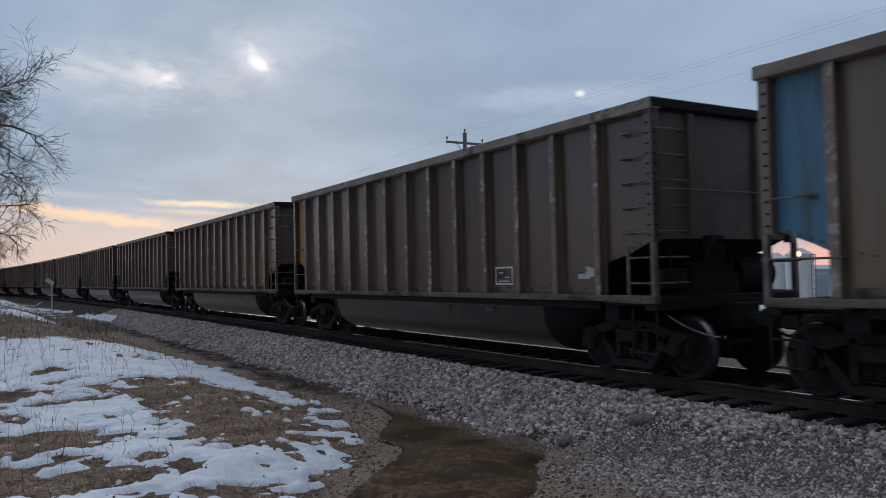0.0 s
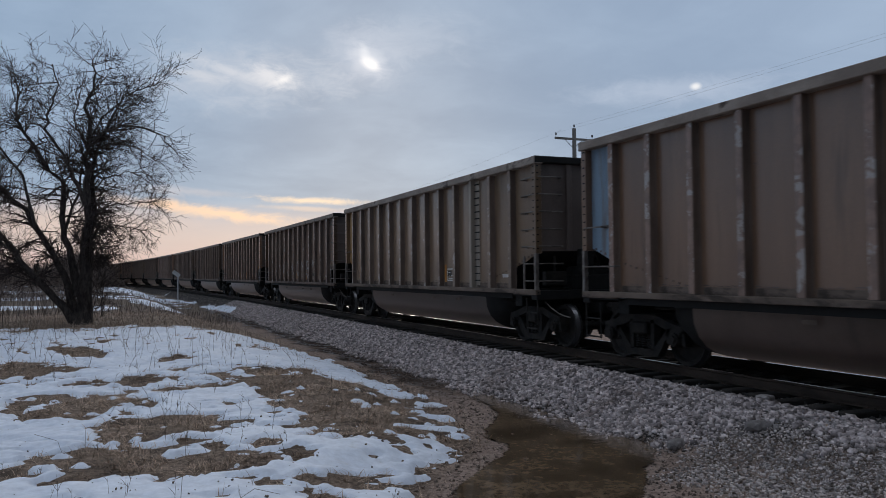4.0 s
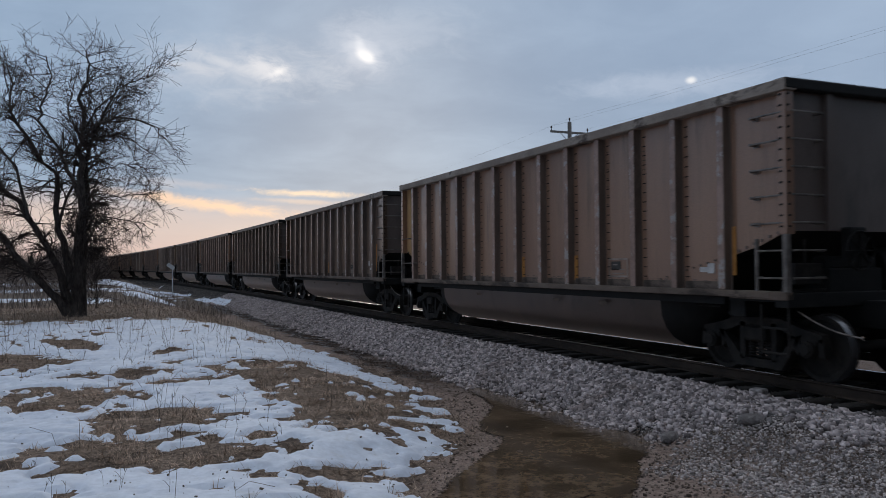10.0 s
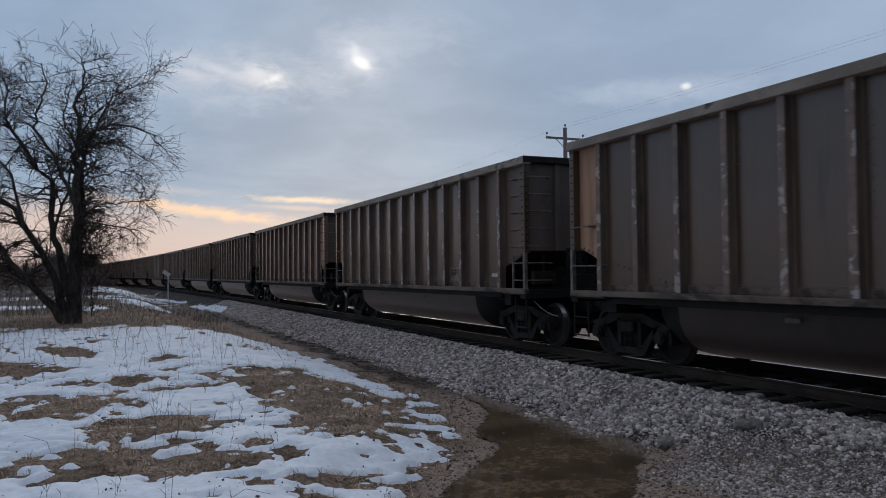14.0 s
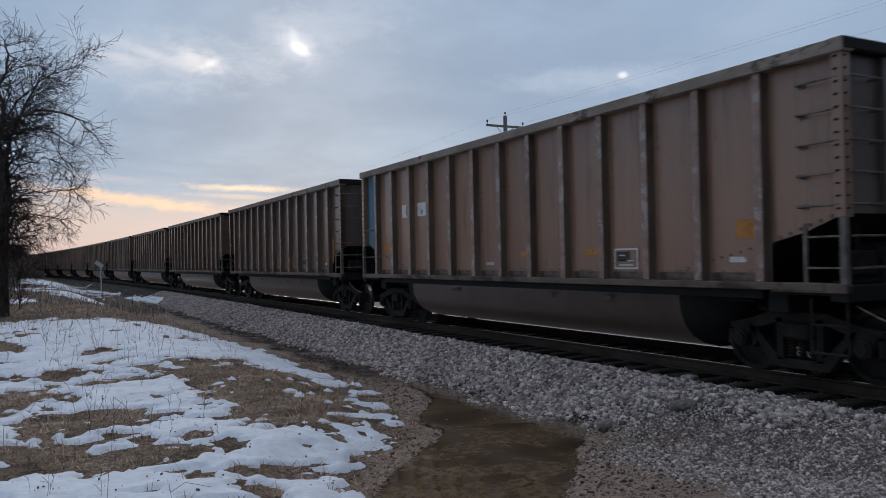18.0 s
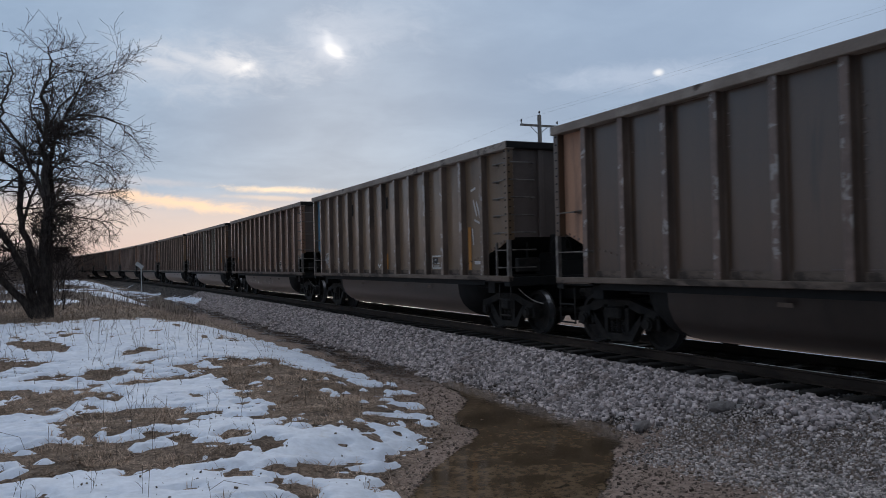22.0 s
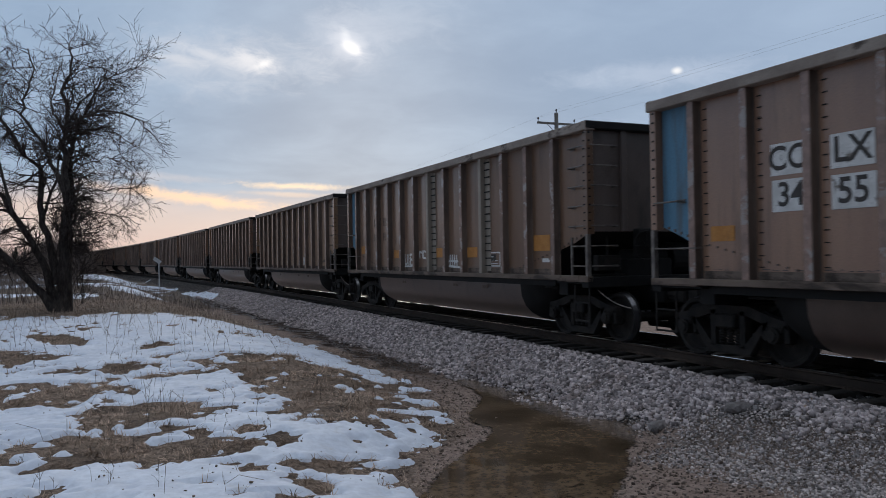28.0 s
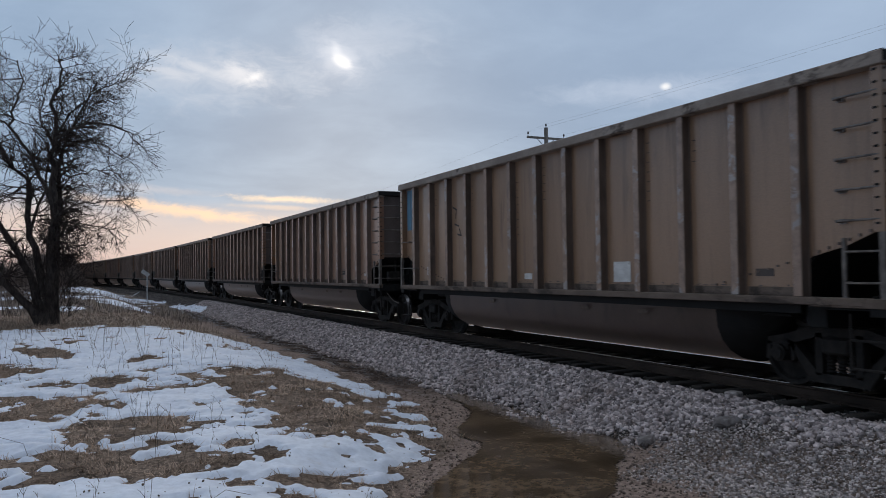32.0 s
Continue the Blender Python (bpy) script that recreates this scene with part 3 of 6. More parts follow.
def sheet(name, xs, ys, zf, material, keep=None):
    """A grid over xs by ys with heights zf(x, y); keep: faces whose middle gives a value above 0."""
    gx, gy = np.meshgrid(xs, ys)
    z = zf(gx, gy)
    nx, ny = len(xs), len(ys)
    idx = np.arange(nx * ny).reshape(ny, nx)
    quads = np.stack([idx[:-1, :-1], idx[:-1, 1:], idx[1:, 1:], idx[1:, :-1]], -1).reshape(-1, 4)
    verts = np.stack([gx, gy, z], -1).reshape(-1, 3)
    if keep is not None:
        k = keep(gx, gy).reshape(-1)
        quads = quads[(k[quads] > 0).any(1)]
        used, inv = np.unique(quads, return_inverse=True)
        verts, quads = verts[used], inv.reshape(-1, 4)
    me = bpy.data.meshes.new(name)
    me.vertices.add(len(verts))
    me.vertices.foreach_set("co", verts.astype(np.float32).ravel())
    me.loops.add(quads.size)
    me.loops.foreach_set("vertex_index", quads.astype(np.int32).ravel())
    me.polygons.add(len(quads))
    me.polygons.foreach_set("loop_start", np.arange(0, quads.size, 4, dtype=np.int32))
    me.polygons.foreach_set("use_smooth", np.ones(len(quads), bool))
    me.update(calc_edges=True)
    me.materials.append(material)
    return new(name, me), verts


def spread(lo, hi, fine_lo, fine_hi, step, grow=1.13):
    """Coordinates with a fine stretch that coarsens outwards."""
    mid = list(np.arange(fine_lo, fine_hi + step, step))
    v, d = mid[-1], step
    while v < hi:
        d *= grow
        v += d
        mid.append(v)
    v, d, pre = mid[0], step, []
    while v > lo:
        d *= grow
        v -= d
        pre.append(v)
    return np.array(pre[::-1] + mid)


def build_ground():
    xs, ys = spread(-2600, 2600, -3.5, 11.5, 0.09), spread(-900, 3200, 3.0, 24.0, 0.09, 1.06)
    g, v = sheet("ground", xs, ys, ground_z, M_GROUND)
    tagged(g, "straw-coloured ground with a muddy ditch and gravel beside the track", "ground", kind="structure")
    x, y = v[:, 0], v[:, 1]
    u = x - track_x(y)
    n = noise2(x, y, 0.7, 21)
    mud = smooth01(pool(x, y), -0.12, 0.08) * (y < 16)
    ditch = smooth01(x - 5.75 + 0.3 * smooth01(y, 24, 60) + (n - 0.5) * 0.9, -0.1, 0.25) * smooth01(x - bank_edge(y), 0.0, 0.3) * smooth01(-u + (n - 0.5) * 0.5, 2.75, 3.0) * smooth01(y, 12.0, 16.5) * smooth01(y, 75, 45)
    wet = np.maximum(mud, ditch * (0.6 + 0.4 * smooth01(noise2(x, y * 0.5, 0.7, 23), 0.30, 0.46)))
    toe = np.where(u < 0, np.interp(y, [5.5, 7.0, 8.2, 9.5], [1.25, 0.95, 0.6, 0.05]), 0)
    gravel = np.maximum(smooth01(-np.abs(u) - toe + (n - 0.5) * 0.9, -3.15, -2.75), smooth01(x + (n - 0.5) * 2.2 + (9 - y) * 0.35, 6.9, 8.0) * (y < 14) * 0.55)
    sand = smooth01(x - bank_edge(y) + (n - 0.5) * 0.5, -0.15, 0.3) * (y < 40) * (1 - 0.25 * smooth01(y, 11, 16))
    far = smooth01(np.hypot(x, y), 34, 60)
    # mask of the dark strip, fading out beyond the rails
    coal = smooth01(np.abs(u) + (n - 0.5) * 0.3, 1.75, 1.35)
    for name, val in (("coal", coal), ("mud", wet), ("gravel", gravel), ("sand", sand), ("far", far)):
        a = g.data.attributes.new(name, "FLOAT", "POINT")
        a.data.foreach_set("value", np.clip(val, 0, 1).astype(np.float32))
    # snow
    lift = lambda x, y: ground_z(x, y) - 0.012 + 0.055 * smooth01(snow_depth(x, y), -0.10, 0.40) * (0.75 + 0.4 * value_noise(x, y, 0.8, 77) + 0.3 * value_noise(x, y, 0.21, 78))
    s, _ = sheet("snow", spread(-16, 6, -3.6, 5.8, 0.05, 1.12), spread(3.0, 30, 6.5, 18.0, 0.05, 1.04), lift, M_SNOW, lambda x, y: np.where((x < 5.9) & (y < 30), snow_depth(x, y), -1))
    tagged(s, "melting old snow in ragged patches on the grassy bank", "snow", kind="stuff")
    lift2 = lambda x, y: ground_z(x, y) - 0.02 + 0.10 * smooth01(snow_depth(x, y), -0.10, 0.3)
    s2, _ = sheet("far_snow", spread(-140, 10, -10, 8, 0.25, 1.05), spread(31, 320, 32, 100, 0.4, 1.05), lift2, M_SNOW, lambda x, y: np.where((y > 31) & (x < track_x(y) - 1.9), snow_depth(x, y), -1))
    tagged(s2, "thin snow left in strips over the far field", "snow", kind="stuff")
    s3, _ = sheet("snow_beyond_track", spread(12, 140, 13, 40, 0.4, 1.06), spread(-40, 240, 0, 60, 0.4, 1.06), lift2, M_SNOW, lambda x, y: np.where(x - track_x(y) > 4.0, snow_depth(x, y), -1))
    tagged(s3, "snow lying beyond the railway embankment", "snow", kind="stuff")
    w, _ = sheet("water", np.arange(1.5, 8.2, 0.06), np.arange(4.5, 14.2, 0.06), lambda x, y: -0.058 + 0 * x, M_WATER, lambda x, y: np.where(x - track_x(y) < -2.2, pool(x, y), -1))
    tagged(w, "shallow brown puddle standing in the ditch", "water", kind="structure")


build_ground()


# ---- railway track ----
def build_track():
    ys = np.arange(-40, 330, 2.0)

    def rail(off, name):
        prof = [(-0.07, -0.17), (0.07, -0.17), (0.07, -0.155), (0.012, -0.135), (0.012, -0.045), (0.036, -0.03), (0.036, -0.004), (-0.036, -0.004), (-0.036, -0.03), (-0.012, -0.045), (-0.012, -0.135), (-0.07, -0.155)]
        verts, faces = [], []
        n = len(prof)
        for y in ys:
            a = math.atan(2 * BEND * max(0.0, y - BEND_Y))
            for px, pz in prof:
                verts.append((float(track_x(y)) + (off + px) * math.cos(a), y + (off + px) * math.sin(a), RAIL_Z + pz))
        for i in range(len(ys) - 1):
            for j in range(n):
                a, b = i * n + j, i * n + (j + 1) % n
                faces.append((a, b, b + n, a + n))
        ob = new(name, mesh_of(name, verts, faces, M_RAIL))
        tagged(ob, "rusty steel rail with a polished running surface", "rail", "rails of the track")
        hv, hf = [], []
        for y in ys:
            a = math.atan(2 * BEND * max(0.0, y - BEND_Y))
            for px, pz in ((-0.034, -0.006), (-0.026, 0.0), (0.026, 0.0), (0.034, -0.006)):
                hv.append((float(track_x(y)) + (off + px) * math.cos(a), y + (off + px) * math.sin(a), RAIL_Z + pz))
        for i in range(len(ys) - 1):
            for j in range(3):
                a = i * 4 + j
                hf.append((a, a + 1, a + 5, a + 4))
        h = new("rail_head", mesh_of("rail_head", hv, hf, M_RAILTOP))
        h.parent = ob
        h["label"] = "polished steel running surface"
        return ob

    rail(-0.755, "rail")
    rail(0.755, "rail")
    bm = box(fresh(), -1.3, 1.3, -0.115, 0.115, -0.375, -0.175, 0.012)
    tie = part("railroad_tie", bm, M_TIE, None)
    tagged(tie, "dark creosoted wooden tie bedded in ballast", "railroad tie", "ties under the rails")
    spike = fresh()
    box(spike, -0.10, 0.10, -0.095, 0.095, -0.18, -0.165, 0.003)
    for sx in (-0.085, 0.085):
        rod(spike, (sx, 0.05, -0.17), (sx, 0.05, -0.145), 0.014, 6)
        rod(spike, (sx, -0.05, -0.17), (sx, -0.05, -0.145), 0.014, 6)
    plate = part("tie_plate", spike, M_RAIL, tie)
    plate.location.x = -0.755
    twin(plate, 0.755)
    tie.matrix_basis = on_track(-10.0)
    rnd = random.Random(4)
    for i in range(1, 185):
        m = on_track(-10.0 + 0.53 * i) @ pose(rnd.uniform(-0.04, 0.04), rnd.uniform(-0.03, 0.03), rnd.uniform(-0.012, 0.008), 0, 0, rnd.uniform(-1.2, 1.2))
        copy_thing(tie, m)


build_track()


# ---- the coal train ----
R_WHEEL = 0.457
HALF, PITCH = 7.2, 1.028        # half length of the body, spacing of the side posts
POSTS = [PITCH * (i - 6) + 0.145 for i in range(13)]


def wheelset(parent, y):
    """Axle and two wheels, turned as one profile about x."""
    side = [(0.0, 0.075), (0.66, 0.08), (0.68, 0.15), (0.735, 0.16), (0.70, 0.37), (0.69, 0.40), (0.69, 0.478), (0.70, 0.486), (0.715, 0.484), (0.725, R_WHEEL + 0.004), (0.826, R_WHEEL - 0.004), (0.832, 0.448), (0.832, 0.39), (0.775, 0.36), (0.79, 0.15), (0.87, 0.13), (0.875, 0.075), (1.05, 0.075), (1.05, 0.002)]
    prof = [(-x, r) for x, r in side[:0:-1]] + side
    n, bm = 28, fresh()
    rows = [[bm.verts.new((x, r * math.cos(2 * math.pi * i / n), r * math.sin(2 * math.pi * i / n))) for i in range(n)] for x, r in prof]
    for a, b in zip(rows, rows[1:]):
        for i in range(n):
            bm.faces.new((a[i], a[(i + 1) % n], b[(i + 1) % n], b[i]))
    bmesh.ops.recalc_face_normals(bm, faces=bm.faces[:])
    w = part("wheelset", bm, M_BOGIE, parent, "grimy wheels with bright treads on one axle")
    w.data.materials.append(M_TREAD)
    for p in w.data.polygons:
        if 0.71 < abs(p.center.x) < 0.829 and math.hypot(p.center.y, p.center.z) > 0.43 and abs(p.normal.x) < 0.6:
            p.material_index = 1
    w.matrix_basis = pose(0, y, R_WHEEL)
    return w


def bogie(car, y):
    bm = fresh()
    box(bm, -1.15, 1.15, -0.20, 0.20, 0.50, 0.72, 0.03)
    box(bm, -0.35, 0.35, -0.30, 0.30, 0.72, 0.82, 0.02)
    box(bm, -0.8, 0.8, -0.62, -0.54, 0.32, 0.44, 0.01)
    box(bm, -0.8, 0.8, 0.54, 0.62, 0.32, 0.44, 0.01)
    b = part("bogie", bm, M_BOGIE, car, "three-piece cast freight bogie, black with grime")
    b.location.y = y

    def side_frame(s):
        f = fresh()
        x0, x1 = s * 0.93, s * 1.07
        # top member, drooping to the axle boxes
        prism(f, [(-1.12, 0.56), (-1.10, 0.66), (-0.80, 0.72), (-0.40, 0.84), (0.40, 0.84), (0.80, 0.72), (1.10, 0.66), (1.12, 0.56), (0.74, 0.58), (0.36, 0.70), (-0.36, 0.70), (-0.74, 0.58)], x0, x1)
        # diagonals and lower member
        prism(f, [(-0.80, 0.66), (-0.66, 0.60), (-0.30, 0.24), (0.30, 0.24), (0.66, 0.60), (0.80, 0.66), (0.42, 0.12), (-0.42, 0.12)], x0, x1)
        for k in (-1, 1):
            prism(f, [(k * 0.34, 0.22), (k * 0.24, 0.22), (k * 0.24, 0.76), (k * 0.34, 0.76)], x0, x1)
            prism(f, [(k * 1.12, 0.60), (k * 1.14, 0.36), (k * 1.06, 0.36), (k * 1.04, 0.60)], x0, x1)
            prism(f, [(k * 0.74, 0.62), (k * 0.72, 0.36), (k * 0.66, 0.40), (k * 0.66, 0.62)], x0, x1)
        o = part("side_frame", f, M_BOGIE, b)
        return o

    side_frame(-1), side_frame(1)
    coil = None
    for s in (-1, 1):
        for yy in (-0.155, 0.0, 0.155):
            if coil is None:
                f = fresh()
                rows = []
                for i in range(13):
                    r = 0.066 if i % 2 else 0.046
                    rows.append([f.verts.new((r * math.cos(2 * math.pi * q / 8), r * math.sin(2 * math.pi * q / 8), 0.25 + i * 0.0215)) for q in range(8)])
                for a, c in zip(rows, rows[1:]):
                    for q in range(8):
                        f.faces.new((a[q], a[(q + 1) % 8], c[(q + 1) % 8], c[q]))
                coil = part("spring", f, M_BOGIE, b)
                coil.location = (s * 1.0, yy, 0)
            else:
                twin(coil, s * 1.0, yy)
        for k in (-1, 1):
            f = fresh()
            rod(f, (s * 0.90, k * 0.89, R_WHEEL), (s * 1.13, k * 0.89, R_WHEEL), 0.115, 14)
            rod(f, (s * 1.13, k * 0.89, R_WHEEL), (s * 1.16, k * 0.89, R_WHEEL), 0.08, 10)
            box(f, s * 0.92, s * 1.08, k * 0.89 - 0.13, k * 0.89 + 0.13, 0.50, 0.58)
            part("bearing_box", f, M_BOGIE, b)
    return b, [wheelset(b, -0.89), wheelset(b, 0.89)]


def tub_section(w, zt, zb, n=12):
    """Half-round trough section from rim to rim."""
    pts = [(-w, zt)]
    for i in range(n + 1):
        a = math.pi * i / n
        pts.append((-w * 0.97 * math.copysign(abs(math.cos(a)) ** 0.62, math.cos(a)), zb + (zt - 0.12 - zb) * (1 - math.sin(a) ** 0.85)))
    pts.append((w, zt))
    return pts


def loft(bm, rings):
    rows = [[bm.verts.new(p) for p in r] for r in rings]
    for a, b in zip(rows, rows[1:]):
        for i in range(len(a) - 1):
            bm.faces.new((a[i], a[i + 1], b[i + 1], b[i]))
    return rows


def coal_car(detail=True):
    car = thing("coal_car", "dusty brown steel coal gondola with ribbed sides on two bogies", "rail car", "cars of the coal train")
    wheels = []
    for s in (-1, 1):
        # side sheet between the end posts
        bm = box(fresh(), s * 1.44, s * 1.46, POSTS[0] - 0.02, POSTS[-1] + 0.02, 1.22, 3.93)
        side = part("side_sheet", bm, PAINTS[0], car)
        # end bays of the side, cut off slantwise over the end platform
        for e in (-1, 1):
            end = (POSTS[-1] if e > 0 else POSTS[0]) + e * 0.02
            o = [(end, 3.93), (end, 1.72), (e * 6.62, 1.86), (e * (HALF - 0.02), 2.08), (e * (HALF - 0.02), 3.93)]
            part("end_panel", prism(fresh(), o, s * 1.442, s * 1.462), PAINTS[0], car)
        # posts: pressed hat sections
        bm = fresh()
        prof = [(-0.095, 0.0), (-0.093, 0.010), (-0.070, 0.012), (-0.066, 0.124), (-0.056, 0.134), (0.056, 0.134), (0.066, 0.124), (0.070, 0.012), (0.093, 0.010), (0.095, 0.0)]
        lo = [bm.verts.new((s * (1.462 + d), y, 1.25)) for y, d in prof]
        hi = [bm.verts.new((s * (1.462 + d), y, 3.88)) for y, d in prof]
        for i in range(len(prof)):
            j = (i + 1) % len(prof)
            f = bm.faces.new((lo[i], lo[j], hi[j], hi[i]))
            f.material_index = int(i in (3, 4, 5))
        bm.faces.new(lo), bm.faces.new(hi)
        bmesh.ops.recalc_face_normals(bm, faces=bm.faces[:])
        p0 = part("post", bm, M_SHADED_GRIME, car)
        p0.data.materials.append(M_POST)
        p0.location.y = POSTS[0]
        for y in POSTS[1:]:
            twin(p0, 0, y)
        if detail:
            bm = fresh()
            for i, (z0, z1) in ((2, (3.2, 3.75)), (3, (2.7, 3.8)), (6, (3.0, 3.8)), (7, (2.2, 3.7)), (9, (3.1, 3.75)), (11, (3.3, 3.7))):
                for k in range(int((z1 - z0) / 0.155)):
                    z = z0 + 0.155 * k
                    box(bm, s * 1.462, s * 1.472, POSTS[i] - 0.20, POSTS[i] - 0.14, z - 0.008, z + 0.008)
            for e in (-1, 1):
                for k in range(11):
                    y, z = e * (6.08 - 0.155 * k), 1.74 - 0.036 * k
                    if min(abs(y - p) for p in POSTS) > 0.13:
                        box(bm, s * 1.462, s * 1.476, y - 0.02, y + 0.02, z - 0.014, z + 0.014)
                for k in range(7):
                    y, z = e * (6.25 + 0.14 * k), 1.80 + 0.045 * k
                    box(bm, s * 1.462, s * 1.478, y - 0.016, y + 0.016, z - 0.02, z + 0.02)
            tagged(part("riveting", bm, M_SHADED_GRIME, car, "dark rivets along the posts and the sloping floor"), kind="stuff")
            bm = fresh()
            for y in POSTS[1:]:
                for k in range(16):
                    box(bm, s * 1.462, s * 1.473, y - 0.215, y - 0.14, 1.42 + k * 0.155 - 0.008, 1.42 + k * 0.155 + 0.008)
            tagged(part("post_bolting", bm, M_BLACK, car, "close rows of bolts beside the posts"), kind="stuff")
            bm = fresh()
            for i, y in enumerate(POSTS[:-1]):
                ym = y + PITCH / 2
                yy, rr = ym - 0.36, random.Random(i * 5 + int(s))
                while yy < ym + 0.33:
                    w, h = rr.uniform(0.015, 0.11), rr.uniform(0.004, 0.02)
                    z = 1.372 + rr.uniform(-0.006, 0.012)
                    box(bm, s * 1.462, s * 1.466, yy, yy + w, z, z + h)
                    yy += w + rr.choice((0.01, 0.02, 0.05, 0.16))
            tagged(part("scuff_mark", bm, M_SOOT, car, "dark scuffs over the sill"), kind="stuff")
            # dusty kick strip over the sill
            strip = part("kick_strip", box(fresh(), s * 1.462, s * 1.474, -0.395, 0.395, 1.245, 1.36), M_SILL, car, "pale rubbed strip over the sill")
            strip.location.y = POSTS[0] + PITCH / 2
            for y in POSTS[1:-1]:
                twin(strip, 0, y + PITCH / 2)
        # sill, top edge
        bm = fresh()
        box(bm, s * 1.44, s * 1.63, -6.95, 6.95, 1.15, 1.245, 0.008)
        part("side_sill", bm, M_SILL, car, "worn sill along the side")
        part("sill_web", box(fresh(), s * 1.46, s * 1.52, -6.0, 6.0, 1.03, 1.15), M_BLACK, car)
        bm = fresh()
        box(bm, s * 1.43, s * 1.645, -HALF - 0.06, HALF + 0.06, 3.88, 4.04, 0.012)
        part("top_edge", bm, M_CHORD, car, "pale worn top edge")
    # ends
    for e in (-1, 1):
        bm = fresh()
        box(bm, -1.46, 1.46, e * 7.10, e * 7.13, 2.05, 3.93)
        part("end_sheet", bm, M_SOOT, car, "sooty end wall")
        bm = fresh()
        box(bm, -1.64, 1.64, e * 7.06, e * (HALF + 0.07), 3.90, 4.05, 0.02)
        part("end_edge", bm, M_BLACK, car)
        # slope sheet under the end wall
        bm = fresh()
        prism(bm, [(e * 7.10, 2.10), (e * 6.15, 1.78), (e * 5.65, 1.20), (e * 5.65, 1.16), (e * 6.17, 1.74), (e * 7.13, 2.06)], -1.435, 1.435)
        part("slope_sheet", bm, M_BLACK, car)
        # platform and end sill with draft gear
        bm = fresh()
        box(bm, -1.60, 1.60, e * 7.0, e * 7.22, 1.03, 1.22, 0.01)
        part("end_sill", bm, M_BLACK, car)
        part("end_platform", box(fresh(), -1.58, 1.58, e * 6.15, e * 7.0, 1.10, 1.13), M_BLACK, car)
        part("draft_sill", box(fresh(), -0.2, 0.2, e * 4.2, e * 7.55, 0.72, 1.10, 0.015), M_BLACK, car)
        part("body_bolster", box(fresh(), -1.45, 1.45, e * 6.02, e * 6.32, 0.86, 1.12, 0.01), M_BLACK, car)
        for s in (-1, 1):
            bm = fresh()
            box(bm, s * 1.50, s * 1.62, e * 6.2, e * 7.22, 1.13, 1.24, 0.006)
            part("platform_edge", bm, M_SILL, car, "pale scuffed edge of the end platform")
        # coupler
        bm = fresh()
        rod(bm, (0, e * 7.4, 0.87), (0, e * 7.95, 0.87), 0.10, 8)
        box(bm, -0.14, 0.14, e * 7.78, e * 8.05, 0.74, 1.02, 0.03)
        part("coupler", bm, M_BOGIE, car)
        bm = fresh()
        pts = [(0.42, e * 7.2, 0.95), (0.45, e * 7.5, 0.72), (0.40, e * 7.85, 0.60), (0.3, e * 8.05, 0.64)]
        for a, b in zip(pts, pts[1:]):
            rod(bm, a, b, 0.022, 6)
        part("air_hose", bm, M_BLACK, car)
        # posts of the end wall, stubs of structure in the dark under it
        for x in (-0.75, 0.75):
            bm = box(fresh(), x - 0.06, x + 0.06, e * 7.13, e * 7.20, 2.05, 3.9, 0.006)
            part("end_post", bm, M_SOOT, car)
        if e < 0:
            bm = fresh()
            box(bm, -0.55, 0.55, e * 6.55, e * 6.95, 1.13, 1.55, 0.03)
            rod(bm, (-0.5, e * 6.75, 1.6), (0.5, e * 6.75, 1.6), 0.13, 10)
            part("brake_cylinder", bm, M_BLACK, car)
            # added tank, there only to block the bright view through the end opening
            bm = fresh()
            rod(bm, (0.62, e * 6.62, 1.52), (1.42, e * 6.62, 1.52), 0.33, 18)
            rod(bm, (1.42, e * 6.62, 1.52), (1.50, e * 6.62, 1.52), 0.33, 18, 0.16)
            box(bm, 0.7, 1.3, e * 6.50, e * 6.74, 1.13, 1.25)
            part("air_reservoir", bm, M_BLACK, car, "black tank added to close the bright gap over the end platform")
            bm = fresh()
            box(bm, -1.25, -0.72, e * 6.86, e * 7.02, 1.32, 1.62, 0.02)
            rod(bm, (-1.38, e * 6.9, 1.24), (-0.3, e * 6.9, 1.24), 0.03, 6)
            rod(bm, (-0.98, e * 6.94, 1.62), (-0.98, e * 6.94, 1.95), 0.025, 6)
            part("control_valve", bm, M_BOGIE, car, "grimy brake valve with its pipes")
        # corners with ladders
        for s in (-1, 1):
            bm = fresh()
            box(bm, s * 1.45, s * 1.60, e * 7.08, e * 7.22, 2.0, 3.9, 0.006)
            part("corner_post", bm, M_SOOT, car)
            part("corner_stile", box(fresh(), s * 1.53, s * 1.61, e * 7.14, e * 7.22, 1.2, 2.0, 0.006), M_RUNG, car)
            if s * e > 0:
                part("ladder_stile", box(fresh(), s * 1.56, s * 1.60, e * 6.66, e * 6.71, 1.24, 1.95, 0.004), M_RUNG, car)
            if detail:
                bm = fresh()
                for k in range(13):
                    z = 2.1 + k * 0.145
                    box(bm, s * 1.598, s * 1.612, e * 7.11, e * 7.16, z - 0.012, z + 0.012)
                    box(bm, s * 1.53, s * 1.57, e * 7.218, e * 7.23, z - 0.012, z + 0.012)
                tagged(part("bolting", bm, M_BLACK, car, "row of bolts up the corner"), kind="stuff")
                for k in range(7 if s * e > 0 else 2):
                    z = 1.42 + k * 0.365 if s * e > 0 else (1.70, 2.42)[k]
                    bm = fresh()
                    y0 = (6.60 if k > 1 else 6.68) if s * e > 0 else (6.24, 6.62)[k]
                    rod(bm, (s * 1.59, e * y0, z), (s * 1.59, e * 7.16, z), 0.014, 6)
                    rod(bm, (s * 1.46, e * y0, z), (s * 1.60, e * y0, z), 0.02, 6)
